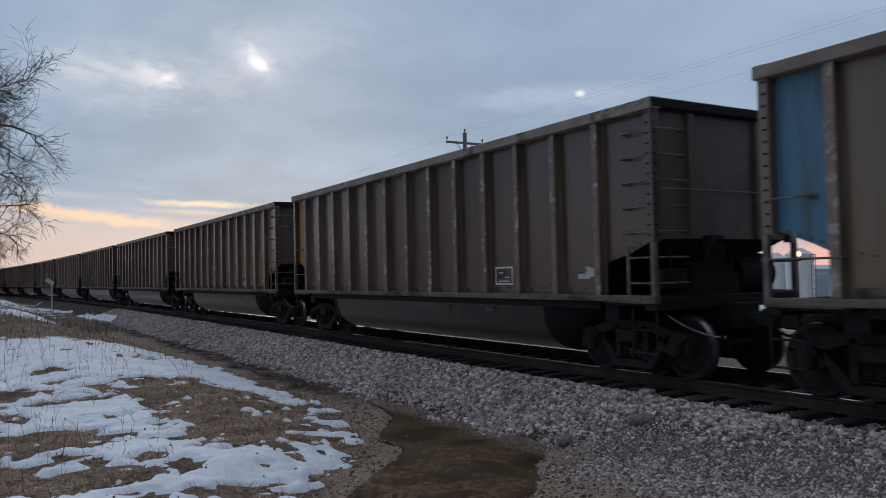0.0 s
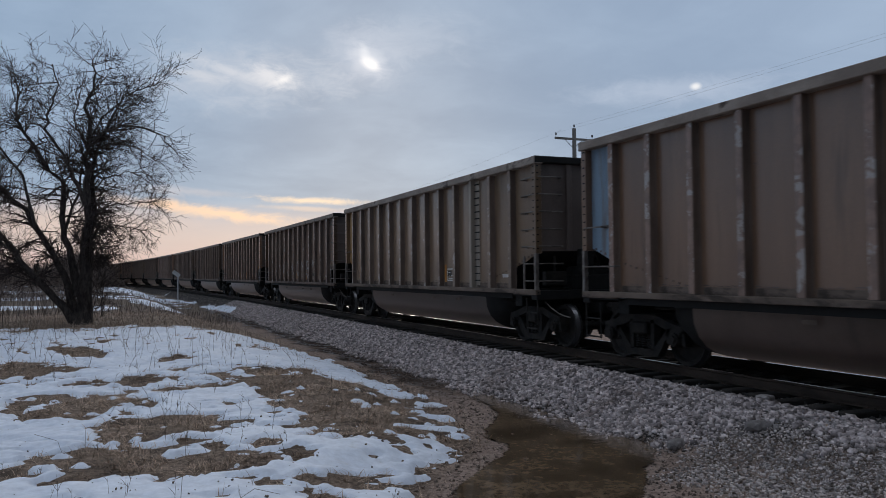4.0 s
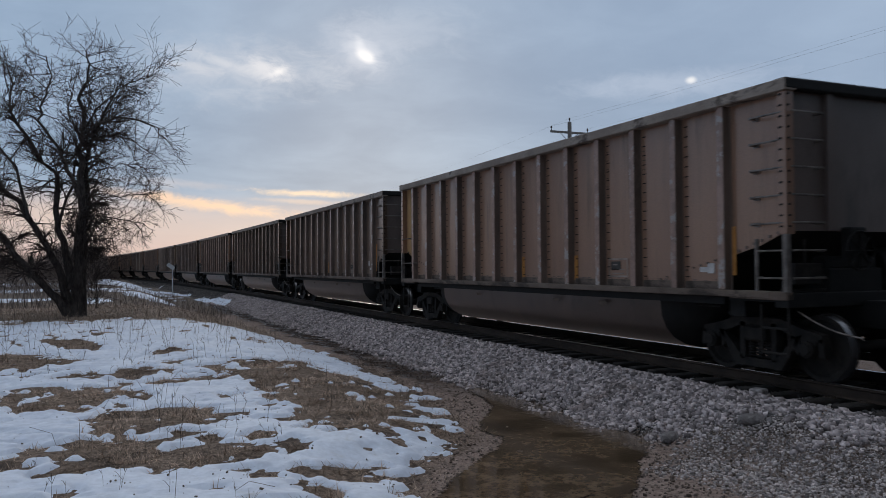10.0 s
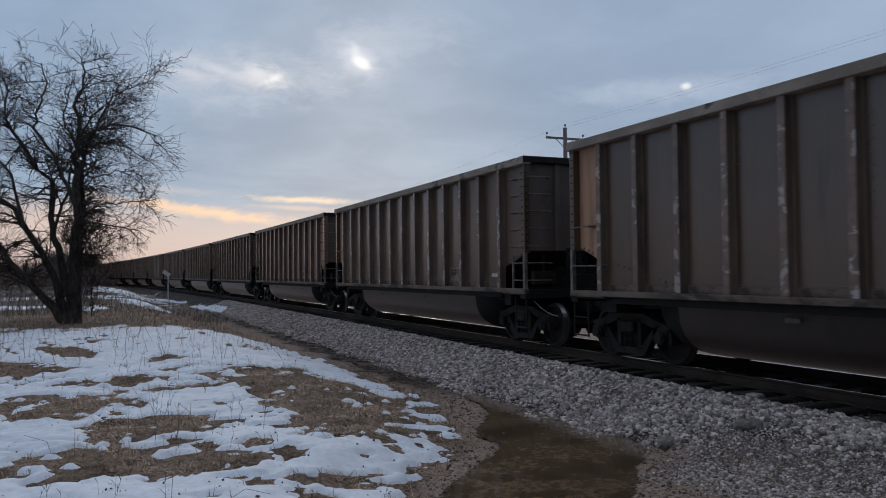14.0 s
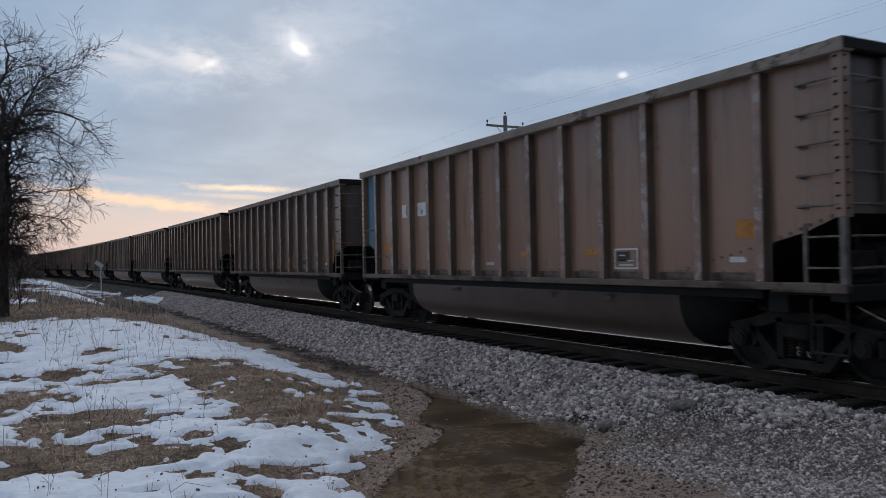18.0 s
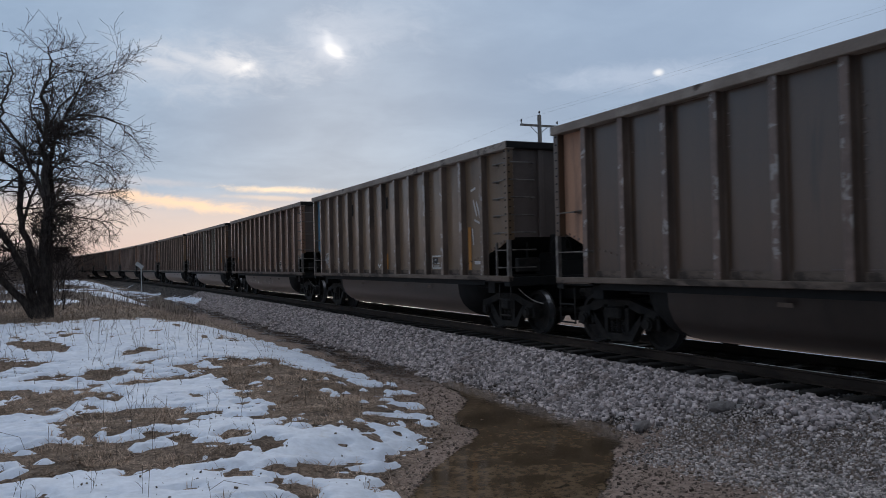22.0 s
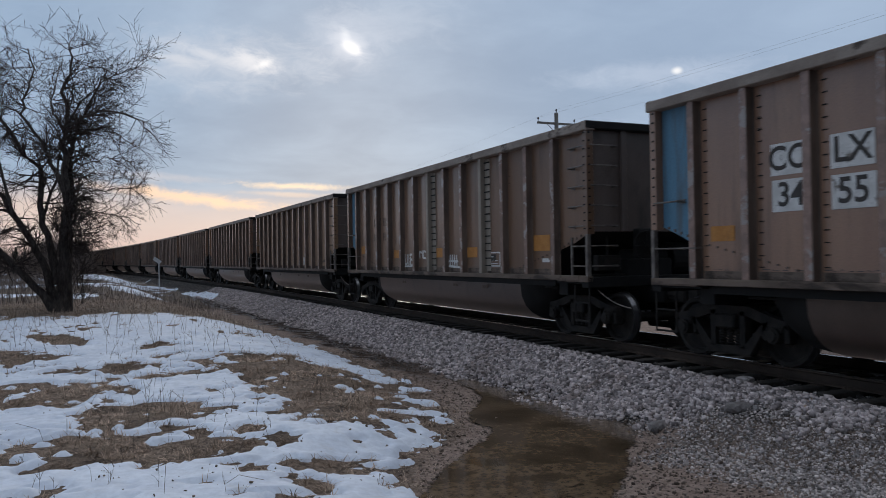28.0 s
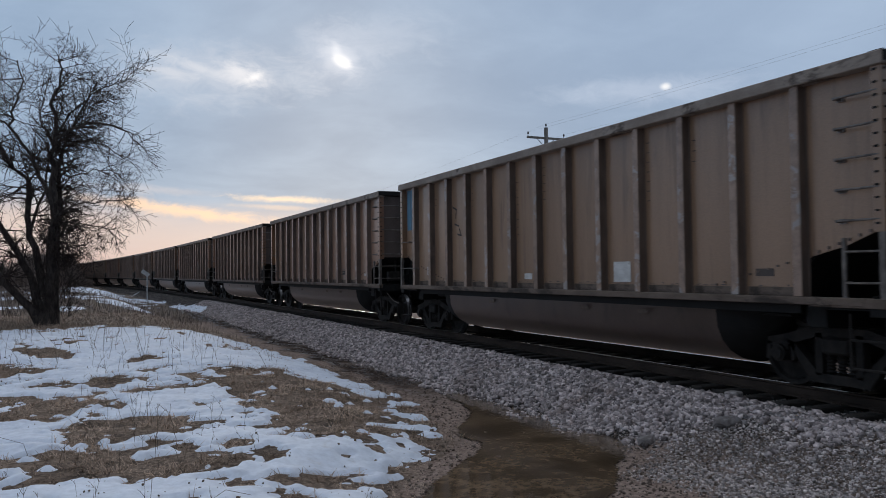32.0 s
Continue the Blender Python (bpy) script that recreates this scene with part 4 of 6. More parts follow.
                    if z > 1.9:
                        box(bm, s * 1.462, s * 1.485, e * (y0 - 0.05), e * (y0 + 0.05), z - 0.03, z + 0.03)
                    part("grab_iron", bm, M_RUNG, car)
                    bm = fresh()
                    rod(bm, (s * 1.55, e * 7.27, z), (s * 0.98, e * 7.27, z), 0.014, 6)
                    rod(bm, (s * 0.98, e * 7.13, z), (s * 0.98, e * 7.28, z), 0.018, 6)
                    part("end_rung", bm, M_RUNG, car)
                bm = fresh()
                for z in (0.42, 0.75):
                    rod(bm, (s * 1.55, e * 6.72, z), (s * 1.55, e * 7.18, z), 0.016, 6)
                for yy in (6.72, 7.18):
                    rod(bm, (s * 1.55, e * yy, 0.40), (s * 1.55, e * yy, 1.06), 0.016, 6)
                part("step", bm, M_BOGIE, car, "sill step of bent bar")
    if detail:
        # hand brake on the trailing end
        bm = fresh()
        for i in range(16):
            a0, a1 = 2 * math.pi * i / 16, 2 * math.pi * (i + 1) / 16
            rod(bm, (-0.4 + 0.27 * math.cos(a0), -7.34, 1.78 + 0.27 * math.sin(a0)), (-0.4 + 0.27 * math.cos(a1), -7.34, 1.78 + 0.27 * math.sin(a1)), 0.014, 5)
        for i in range(4):
            a0 = math.pi * i / 4
            rod(bm, (-0.4 - 0.27 * math.cos(a0), -7.34, 1.78 - 0.27 * math.sin(a0)), (-0.4 + 0.27 * math.cos(a0), -7.34, 1.78 + 0.27 * math.sin(a0)), 0.01, 5)
        box(bm, -0.55, -0.25, -7.33, -7.15, 1.55, 2.1, 0.02)
        part("brake_wheel", bm, M_BLACK, car)
        bm = fresh()
        rod(bm, (-1.5, -7.3, 2.75), (1.5, -7.3, 2.75), 0.014, 6)
        part("end_handrail", bm, M_RUNG, car)
        bm = fresh()
        pts = [(-1.35, -(7.15 + 0.95 * i / 8), 0.98 - 0.28 * i / 8 - 0.06 * math.sin(math.pi * i / 8)) for i in range(9)]
        rings = [[bm.verts.new((x + 0.012 * math.cos(a), y, z + 0.012 * math.sin(a))) for a in (0, 1.57, 3.14, 4.71, 6.28)] for x, y, z in pts]
        for a, c in zip(rings, rings[1:]):
            for q in range(4):
                bm.faces.new((a[q], a[q + 1], c[q + 1], c[q]))
        part("release_rod", bm, M_RUNG, car)
    # tub
    bm = fresh()
    ring = lambda y, w, zt, zb: [(x, y, z) for x, z in tub_section(w, zt, zb)]
    loft(bm, [ring(y, 1.46, 1.16, 0.20) for y in (-4.45, -2.0, 2.0, 4.45)])
    bmesh.ops.recalc_face_normals(bm, faces=bm.faces[:])
    tub = part("tub", bm, M_TUB, car, "rounded trough hung below the sill", True)
    # ends curve in and down; their shade is painted as a near-black colour
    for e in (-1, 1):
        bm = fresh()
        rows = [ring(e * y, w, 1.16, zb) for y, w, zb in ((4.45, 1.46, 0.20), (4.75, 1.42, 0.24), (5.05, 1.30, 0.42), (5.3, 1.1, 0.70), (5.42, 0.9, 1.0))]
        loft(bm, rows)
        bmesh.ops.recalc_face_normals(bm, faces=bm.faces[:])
        part("tub_end", bm, M_BLACK, car, "rounded end of the trough with its shade painted near black", True)
    if detail:
        for y in (-2.9, -1.3, 2.2):
            part("tub_stencil", box(fresh(), -1.468, -1.462, y - 0.12, y + 0.12, 0.90, 0.96), M_SOOTY_PAINT, car)
    # floor, load
    bm = fresh()
    rnd = random.Random(9)
    nx, ny = 12, 52
    grid = [[None] * (nx + 1) for _ in range(ny + 1)]
    for j in range(ny + 1):
        for i in range(nx + 1):
            x, y = -1.43 + 2.86 * i / nx, -7.05 + 14.1 * j / ny
            heap = 0.42 * (1 - (x / 1.43) ** 2) * min(1, (7.05 - abs(y)) / 1.2) + 0.10 * noise.noise((x * 1.4, y * 1.1, 3))
            grid[j][i] = bm.verts.new((x, y, 3.60 + max(0, heap) + rnd.uniform(0, 0.07)))
    for j in range(ny):
        for i in range(nx):
            bm.faces.new((grid[j][i], grid[j][i + 1], grid[j + 1][i + 1], grid[j + 1][i]))
    part("coal_load", bm, M_COAL, car, "black coal heaped just under the rim")
    for y in (-6.17, 6.17):
        b, w = bogie(car, y)
        wheels += w
    # brake rigging and hopper pipe under the frame
    bm = fresh()
    rod(bm, (-1.2, -5.6, 0.98), (-1.2, 5.6, 0.98), 0.022, 6)
    box(bm, -0.12, 0.12, -5.4, 5.4, 0.95, 1.14)
    part("train_pipe", bm, M_BLACK, car)
    return car


def recolour(car, paint, end_paint=None, rail=False, dusty=False, bolted=False):
    for o in list(car.children):
        base = o.name.split(".")[0]
        m = None
        if base in ("side_sheet", "end_panel"):
            m = paint
        if base == "end_panel" and end_paint is not None:
            ys = [v.co.y for v in o.data.vertices]
            if sum(ys) > 0:
                m = end_paint
        if base == "corner_post":
            m = paint
        if base == "tub" and dusty:
            m = M_DUSTY_TUB
        if base == "post":
            o.material_slots[1].link = "OBJECT"
            o.material_slots[1].material = POST_FACES[paint]
        if m is not None:
            o.material_slots[0].link = "OBJECT"
            o.material_slots[0].material = m
        if (base == "end_handrail" and not rail) or (base == "post_bolting" and not bolted):
            bpy.data.objects.remove(o)


def plate(car, y, z, w, h, material, name="stencil_panel", label=""):
    """A flat painted patch on the near side sheet, y along the car, z over the rail."""
    bm = box(fresh(), -1.4685, -1.4625, y - w / 2, y + w / 2, z - h / 2, z + h / 2)
    return part(name, bm, material, car, label)


def strokes(car, segs, width, material, name, label):
    """Painted strokes on the near side: each runs from (y, z) to (y, z) on the car."""
    bm = fresh()
    for k, (a, b, c, d) in enumerate(segs):
        p, q = Vector((a, b)), Vector((c, d))
        t = q - p
        n = Vector((-t.y, t.x)).normalized() * width / 2
        t = t.normalized() * width * 0.3
        vs = [bm.verts.new((-1.4695 - 0.0005 * k, v.x, v.y)) for v in (p - t + n, q + t + n, q + t - n, p - t - n)]
        bm.faces.new(vs)
    bmesh.ops.recalc_face_normals(bm, faces=bm.faces[:])
    return tagged(part(name, bm, material, car, label), kind="stuff" if len(segs) > 8 else "")


def letters(car, text, y, z, size, material):
    cu = bpy.data.curves.new("lettering", "FONT")
    cu.body, cu.size, cu.align_x, cu.align_y, cu.extrude = text, size, "CENTER", "CENTER", 0.001
    cu.offset = 0.008
    tmp = bpy.data.objects.new("tmp", cu)
    me = bpy.data.meshes.new_from_object(tmp)
    bpy.data.objects.remove(tmp)
    me.materials.clear()
    me.materials.append(material)
    me.transform(Matrix.Translation((-1.4705, y, z)) @ Matrix.Rotation(radians(-90), 4, "Z") @ Matrix.Rotation(radians(90), 4, "X"))
    o = new("lettering", me)
    o.parent = car
    o["label"] = "stencilled letters " + text
    return o


FIRST, LAST = -5, 27
full = coal_car(True)
plain = coal_car(False)
CARS = {}
for n in range(FIRST, LAST + 1):
    src = full if n <= 15 else plain
    CARS[n] = src if n in (FIRST, LAST) else copy_thing(src, Matrix())
    if n == LAST:
        CARS[n] = plain

TINTS = {-5: 0, -4: 1, -3: 2, -2: 1, -1: 0, 0: 2, 1: 1, 2: 4, 3: 1, 4: 1, 5: 4, 6: 1, 7: 2, 8: 4, 9: 0, 10: 5, 11: 4, 12: 4, 13: 4, 14: 0, 15: 0}
END_TINTS = {-3: M_BLUE, -2: M_ORANGE, -1: M_PALE_BLUE, 0: M_ORANGE, 1: M_PINKISH, 2: M_ORANGE, 3: M_PINKISH, 4: M_PINKISH, 5: M_BLUE, 6: M_PINKISH, 7: M_BLUE, 8: M_BLUE, 9: M_BLUE, 11: M_ORANGE, 13: M_PINKISH, 14: M_BLUE}
END_WORDS = {M_BLUE: "blue", M_PALE_BLUE: "pale blue", M_ORANGE: "ochre", M_PINKISH: "rusty pink"}
for n, car in CARS.items():
    recolour(car, PAINTS[TINTS.get(n, (n * 7) % 4)], END_TINTS.get(n), n in (-2, 8), n in (-1, 2, 5, 8, 9, 10) or n > 11, n in (2, 8))
    if n in END_TINTS:
        car["label"] = "dusty brown ribbed coal gondola with %s end panels" % END_WORDS[END_TINTS[n]]


def frame_stencil(car, y, z, w, h, material):
    """A rectangle of painted lines with two blocks of small print in it."""
    segs = [(y + w / 2, z - h / 2, y - w / 2, z - h / 2), (y + w / 2, z + h / 2, y - w / 2, z + h / 2), (y + w / 2, z - h / 2, y + w / 2, z + h / 2), (y - w / 2, z - h / 2, y - w / 2, z + h / 2),
            (y + w * 0.28, z - h * 0.1, y + w * 0.06, z - h * 0.1), (y - w * 0.06, z - h * 0.1, y - w * 0.30, z - h * 0.1), (y + w * 0.3, z - h * 0.33, y - w * 0.3, z - h * 0.33), (y + w * 0.28, z + h * 0.18, y + w * 0.06, z + h * 0.18)]
    strokes(car, segs[:4], 0.03, material, "data_stencil", "white stencilled frame of small print")
    strokes(car, [(y + w * 0.32, z + h * 0.12, y - w * 0.05, z + h * 0.12)], h * 0.5, M_PRINT, "dark_print", "dark worn block of print")
    strokes(car, segs[4:], 0.022, material, "small_print", "bars of small print")


def amber(car, y, z, w, h):
    near = min(POSTS, key=lambda p: abs(p - y))
    if abs(near - y) < 0.08 + w / 2 and w < 0.3:
        y = near - 0.085 - w / 2
    plate(car, y, z, w, h, M_AMBER, "reflector", "amber reflector tape")


def pale_post(car, y):
    for o in car.children:
        if o.name.startswith("post") and abs(o.location.y - y) < 0.1 and o.data.vertices[0].co.x < 0:
            for slot in o.material_slots:
                slot.link = "OBJECT"
                slot.material = M_PALE_POST
            o["label"] = "newer pale grey post"
    part("ladder_strip", box(fresh(), -1.462, -1.476, y - 0.30, y - 0.10, 1.30, 3.85), M_PALE_POST, car, "dusty pale strip behind the rungs")
    bm = fresh()
    for k in range(15):
        z = 1.42 + k * 0.168
        box(bm, -1.476, -1.51, y - 0.30, y - 0.09, z - 0.013, z + 0.013)
    tagged(part("rung_ladder", bm, M_BOGIE, car, "short rungs beside the pale post"), kind="stuff")


def marks():
    for n in range(-3, 14):
        c = CARS[n]
        if n not in (0, 10):
            frame_stencil(c, -3.4, 1.56, 0.52, 0.30, M_WHITE if n in (-2, -1, 0, 5, 7, 8, 9) else M_POST)
        if n != 10:
            plate(c, -5.58, 1.53, 0.27, 0.075, M_WHITE if n in (3, 5, 6, 8, 9) else M_SPRAY, "shop_tag", "white painted tag")
        if n % 3 == 1:
            plate(c, 5.6, 1.62, 0.16, 0.22, M_SPRAY, "shop_tag", "white painted tag")
    c = CARS[-2]
    plate(c, -5.72, 1.60, 0.20, 0.16, M_SPRAY, "paint_patch", "dusty pale patch")
    c = CARS[-1]
    amber(c, 0.12, 1.68, 0.10, 0.52), amber(c, -5.05, 1.92, 0.15, 1.0)
    plate(c, 0.95, 1.45, 0.2, 0.07, M_SPRAY, "shop_tag")
    c = CARS[0]
    amber(c, -2.12, 1.58, 0.12, 0.5), amber(c, 5.75, 1.9, 0.12, 0.95)
    frame_stencil(c, -2.46, 1.56, 0.42, 0.30, M_WHITE)
    plate(c, 5.45, 1.55, 0.16, 0.28, M_SPRAY, "shop_tag", "white painted tag")
    pale_post(c, POSTS[2])
    c = CARS[1]
    word = [(4.54, 2.18, 4.42, 2.00), (3.98, 2.06, 3.46, 2.06), (3.90, 2.06, 3.84, 1.55), (3.46, 2.06, 3.50, 1.78), (3.76, 1.75, 3.50, 1.78), (3.48, 1.75, 3.52, 1.38),
            (2.88, 2.13, 2.87, 1.72), (2.98, 1.78, 2.64, 1.48), (2.64, 1.48, 2.34, 1.76), (2.45, 2.14, 2.46, 1.70),
            (1.90, 2.14, 1.40, 2.14), (1.89, 2.14, 1.86, 1.74), (1.86, 1.74, 1.46, 2.0), (1.66, 2.0, 1.38, 2.01), (1.39, 2.01, 1.42, 1.70), (2.00, 1.72, 1.64, 1.44), (1.64, 1.44, 1.33, 1.74)]
    word += [(0.88, 2.17, 0.90, 1.58), (1.02, 1.99, 0.60, 1.76), (0.60, 1.76, 0.29, 1.95), (0.36, 2.18, 0.40, 1.60),
             (-0.17, 2.18, -0.62, 2.18), (-0.62, 2.18, -0.60, 1.72), (-0.17, 2.18, -0.20, 1.72), (-0.10, 1.72, -0.42, 1.50), (-0.42, 1.50, -0.72, 1.72)]
    word += [(-1.18, 2.19, -1.22, 1.50), (-1.18, 2.19, -1.62, 1.53), (-1.62, 2.19, -1.66, 1.50),
             (-2.17, 2.19, -2.76, 2.16), (-2.17, 2.19, -2.20, 1.62), (-2.20, 1.88, -2.65, 1.87), (-2.15, 1.62, -2.45, 1.40), (-2.45, 1.40, -2.75, 1.68),
             (-3.15, 2.00, -3.30, 2.22), (-3.30, 1.95, -3.50, 2.20)]
    strokes(c, word, 0.07, M_SPRAY, "graffiti", "large white spray-painted graffiti")
    amber(c, -0.10, 1.56, 0.10, 0.46), amber(c, -2.12, 1.56, 0.11, 0.48), amber(c, 2.9, 1.55, 0.08, 0.3), amber(c, 5.8, 1.8, 0.1, 0.8)
    plate(c, 5.55, 1.5, 0.2, 0.25, M_WHITE, "shop_tag", "white painted tag")
    c = CARS[2]
    amber(c, 0.0, 1.57, 0.11, 0.45), amber(c, -2.03, 1.56, 0.12, 0.47), amber(c, -5.95, 1.8, 0.08, 0.7)
    plate(c, -5.68, 1.55, 0.14, 0.15, M_SPRAY, "shop_tag")
    plate(c, 5.5, 1.52, 0.3, 0.22, M_PRINT, "paint_patch", "dark repainted patch")
    c = CARS[3]
    amber(c, -0.12, 1.56, 0.07, 0.45), amber(c, -5.98, 1.9, 0.07, 0.9)
    plate(c, -5.35, 1.72, 0.14, 0.16, M_SPRAY, "shop_tag")
    c = CARS[5]
    plate(c, 4.60, 2.82, 0.54, 0.32, M_WHITE, "number_panel", "white panel with faded marks")
    plate(c, 3.68, 2.81, 0.64, 0.32, M_WHITE, "number_panel", "white panel with faded marks")
    strokes(c, [(4.60, 2.72, 4.60, 2.94), (4.44, 2.74, 4.44, 2.92), (3.52, 2.72, 3.52, 2.92)], 0.05, M_PRINT, "faded_lettering", "worn dark bars of lettering")
    for y, z, w, h in ((5.75, 1.95, 0.5, 0.22), (2.32, 1.68, 0.44, 0.13), (-0.68, 1.68, 0.5, 0.10), (-2.65, 1.68, 0.5, 0.11), (-5.8, 1.93, 0.48, 0.24)):
        amber(c, y, z, w, h)
    plate(c, 0.7, 1.5, 0.3, 0.06, M_SPRAY, "shop_tag")
    c = CARS[6]
    amber(c, -0.12, 1.57, 0.10, 0.48), amber(c, -2.08, 1.58, 0.12, 0.48), amber(c, -5.93, 1.93, 0.09, 0.76)
    plate(c, -5.72, 1.47, 0.2, 0.16, M_SPRAY, "shop_tag")
    c = CARS[7]
    amber(c, 0.0, 1.6, 0.10, 0.45), amber(c, -5.22, 1.86, 0.14, 0.98)
    strokes(c, [(0.78, 1.52, 0.68, 1.44), (0.68, 1.44, 0.60, 1.50), (0.60, 1.50, 0.47, 1.53), (0.64, 1.42, 0.62, 1.48)], 0.05, M_WHITE, "graffiti", "small white scrawl")
    strokes(c, [(6.16, 1.84, 6.10, 1.60), (6.10, 1.60, 6.00, 1.80), (6.00, 1.80, 5.95, 1.56), (5.95, 1.56, 5.84, 1.90), (5.84, 1.90, 5.80, 1.62), (5.80, 1.62, 5.70, 1.92), (5.70, 1.92, 5.66, 1.70), (6.18, 1.70, 5.72, 1.78), (6.05, 1.90, 5.62, 1.97)],
            0.05, M_SPRAY, "graffiti", "smeared pale scrawl")
    strokes(c, [(-5.35, 3.18, -5.55, 3.22), (-5.45, 2.95, -5.6, 2.6), (-5.6, 2.9, -5.75, 2.55), (-5.5, 2.5, -5.75, 2.42), (-5.38, 2.3, -5.42, 1.95), (-5.95, 2.6, -5.98, 2.1)], 0.05, M_SPRAY, "graffiti", "faint pale scrawl")
    plate(c, -5.85, 1.5, 0.22, 0.16, M_SPRAY, "shop_tag")
    plate(c, 5.73, 1.49, 0.20, 0.15, M_SPRAY, "paint_patch", "dusty pale patch")
    for y in (3.06, -0.03):
        plate(c, y, 3.30, 0.14, 0.36, M_BLACK, "side_slot", "dark slot cut in the side sheet")
    c = CARS[8]
    for text, y, z in (("CO", 4.63, 2.84), ("LX", 3.71, 2.84), ("34", 4.61, 2.36), ("55", 3.70, 2.34)):
        plate(c, y, z, 0.60, 0.42, M_WHITE, "number_panel", "white panel with dark letters " + text)
        letters(c, text, y, z, 0.44, M_PRINT)
    for y, z, w, h in ((5.82, 1.90, 0.46, 0.22), (2.68, 1.74, 0.46, 0.12), (0.55, 1.70, 0.46, 0.10), (-1.5, 1.68, 0.46, 0.10), (-5.75, 1.92, 0.46, 0.22)):
        amber(c, y, z, w, h)
    bm = fresh()
    rnd = random.Random(12)
    for k in range(26):
        y, z = 3.2 - 0.2 * k, 0.72 + rnd.uniform(-0.05, 0.05)
        box(bm, -1.475, -1.47, y - rnd.uniform(0.02, 0.12), y + 0.03, z - 0.012, z + 0.012 + rnd.choice((0, 0.12)))
    tagged(part("tub_scrawl", bm, M_POST, c, "faint scrawl on the trough"), kind="stuff")
    c = CARS[9]
    pale_post(c, POSTS[6]), pale_post(c, POSTS[3])
    for y, z, w, h in ((5.85, 1.9, 0.5, 0.26), (2.75, 1.74, 0.48, 0.24), (-0.26, 1.74, 0.56, 0.24), (-2.26, 1.73, 0.55, 0.24), (-5.43, 1.88, 0.62, 0.32)):
        amber(c, y, z, w, h)
    scrawl = [(2.10, 1.72, 2.08, 1.45), (2.08, 1.45, 1.98, 1.45), (1.92, 1.72, 1.92, 1.45), (1.80, 1.72, 1.80, 1.42), (1.68, 1.72, 1.68, 1.42), (1.68, 1.72, 1.50, 1.70), (1.68, 1.58, 1.52, 1.57), (1.68, 1.42, 1.48, 1.42), (2.1, 1.38, 1.5, 1.37)]
    scrawl += [(0.98, 1.78, 0.96, 1.62), (0.98, 1.78, 0.84, 1.76), (0.78, 1.80, 0.76, 1.62), (0.70, 1.8, 0.55, 1.78), (0.7, 1.8, 0.7, 1.62), (0.7, 1.62, 0.53, 1.6)]
    scrawl += [(-0.93, 1.67, -0.95, 1.40), (-1.05, 1.67, -1.05, 1.40), (-1.17, 1.67, -1.18, 1.40), (-1.3, 1.67, -1.3, 1.40), (-1.3, 1.52, -1.45, 1.5), (-1.42, 1.66, -1.44, 1.4), (-0.93, 1.40, -1.58, 1.37), (-0.95, 1.53, -1.5, 1.52)]
    strokes(c, scrawl, 0.055, M_WHITE, "graffiti", "short white spray-painted tags along the sill")
    strokes(c, [(y, z - 0.11, y, z + 0.11) for y in (4.74, 4.60, 4.44, 4.30, 3.88, 3.74, 3.58, 3.44) for z in (2.75, 2.29)], 0.05, M_SOOTY_PAINT, "faded_lettering", "worn dark bars of lettering")
    c = CARS[10]
    plate(c, 6.82, 3.30, 0.42, 1.10, M_BLUE, "paint_patch", "patch of blue paint left on the end panel")
    plate(c, -2.4, 1.57, 0.44, 0.34, M_WHITE, "data_stencil", "white data panel")
    plate(c, 0.62, 1.49, 0.28, 0.12, M_WHITE, "shop_tag", "white painted tag")
    strokes(c, [(4.1, 3.17, 3.9, 3.1), (3.9, 3.1, 3.95, 2.9), (4.0, 2.75, 3.8, 2.7), (3.75, 2.62, 3.65, 2.46), (3.65, 2.46, 3.85, 2.5)], 0.04, M_PRINT, "faded_lettering", "worn dark bars of lettering")
    plate(c, -5.4, 1.55, 0.3, 0.1, M_TUB, "shop_tag")


marks()


# ---- loose geometry in bulk ----
def bulk(name, verts, faces_per, material, smooth=False):
    """One mesh from equal polygons: verts is (n, corners, 3)."""
    n, k = verts.shape[:2]
    me = bpy.data.meshes.new(name)
    me.vertices.add(n * k)
    me.vertices.foreach_set("co", verts.astype(np.float32).ravel())
    faces = faces_per
    f = np.array(faces)
    idx = (f[None] + (np.arange(n) * k)[:, None, None]).reshape(-1, f.shape[1])
    me.loops.add(idx.size)
    me.loops.foreach_set("vertex_index", idx.astype(np.int32).ravel())
    me.polygons.add(len(idx))
    me.polygons.foreach_set("loop_start", np.arange(0, idx.size, f.shape[1], dtype=np.int32))
    me.update(calc_edges=True)
    me.materials.append(material)
    return new(name, me)


def stone_shape(seed):
    """A broken, angular lump: a skewed block with one corner struck off."""
    r = random.Random(seed)
    vs = [Vector((sx * 0.55, sy * 0.42, sz * 0.36)) * r.uniform(0.7, 1.2) for sz in (-1, 1) for sx, sy in ((-1, -1), (1, -1), (1, 1), (-1, 1))]
    vs.append(Vector((r.uniform(-0.25, 0.25), r.uniform(-0.2, 0.2), 0.40)))
    vs = np.array([v[:] for v in vs])
    fs = [[0, 2, 1], [0, 3, 2]] + [t for i in range(4) for t in ([i, (i + 1) % 4, 4 + (i + 1) % 4], [i, 4 + (i + 1) % 4, 4 + i], [4 + i, 4 + (i + 1) % 4, 8])]
    return vs, fs


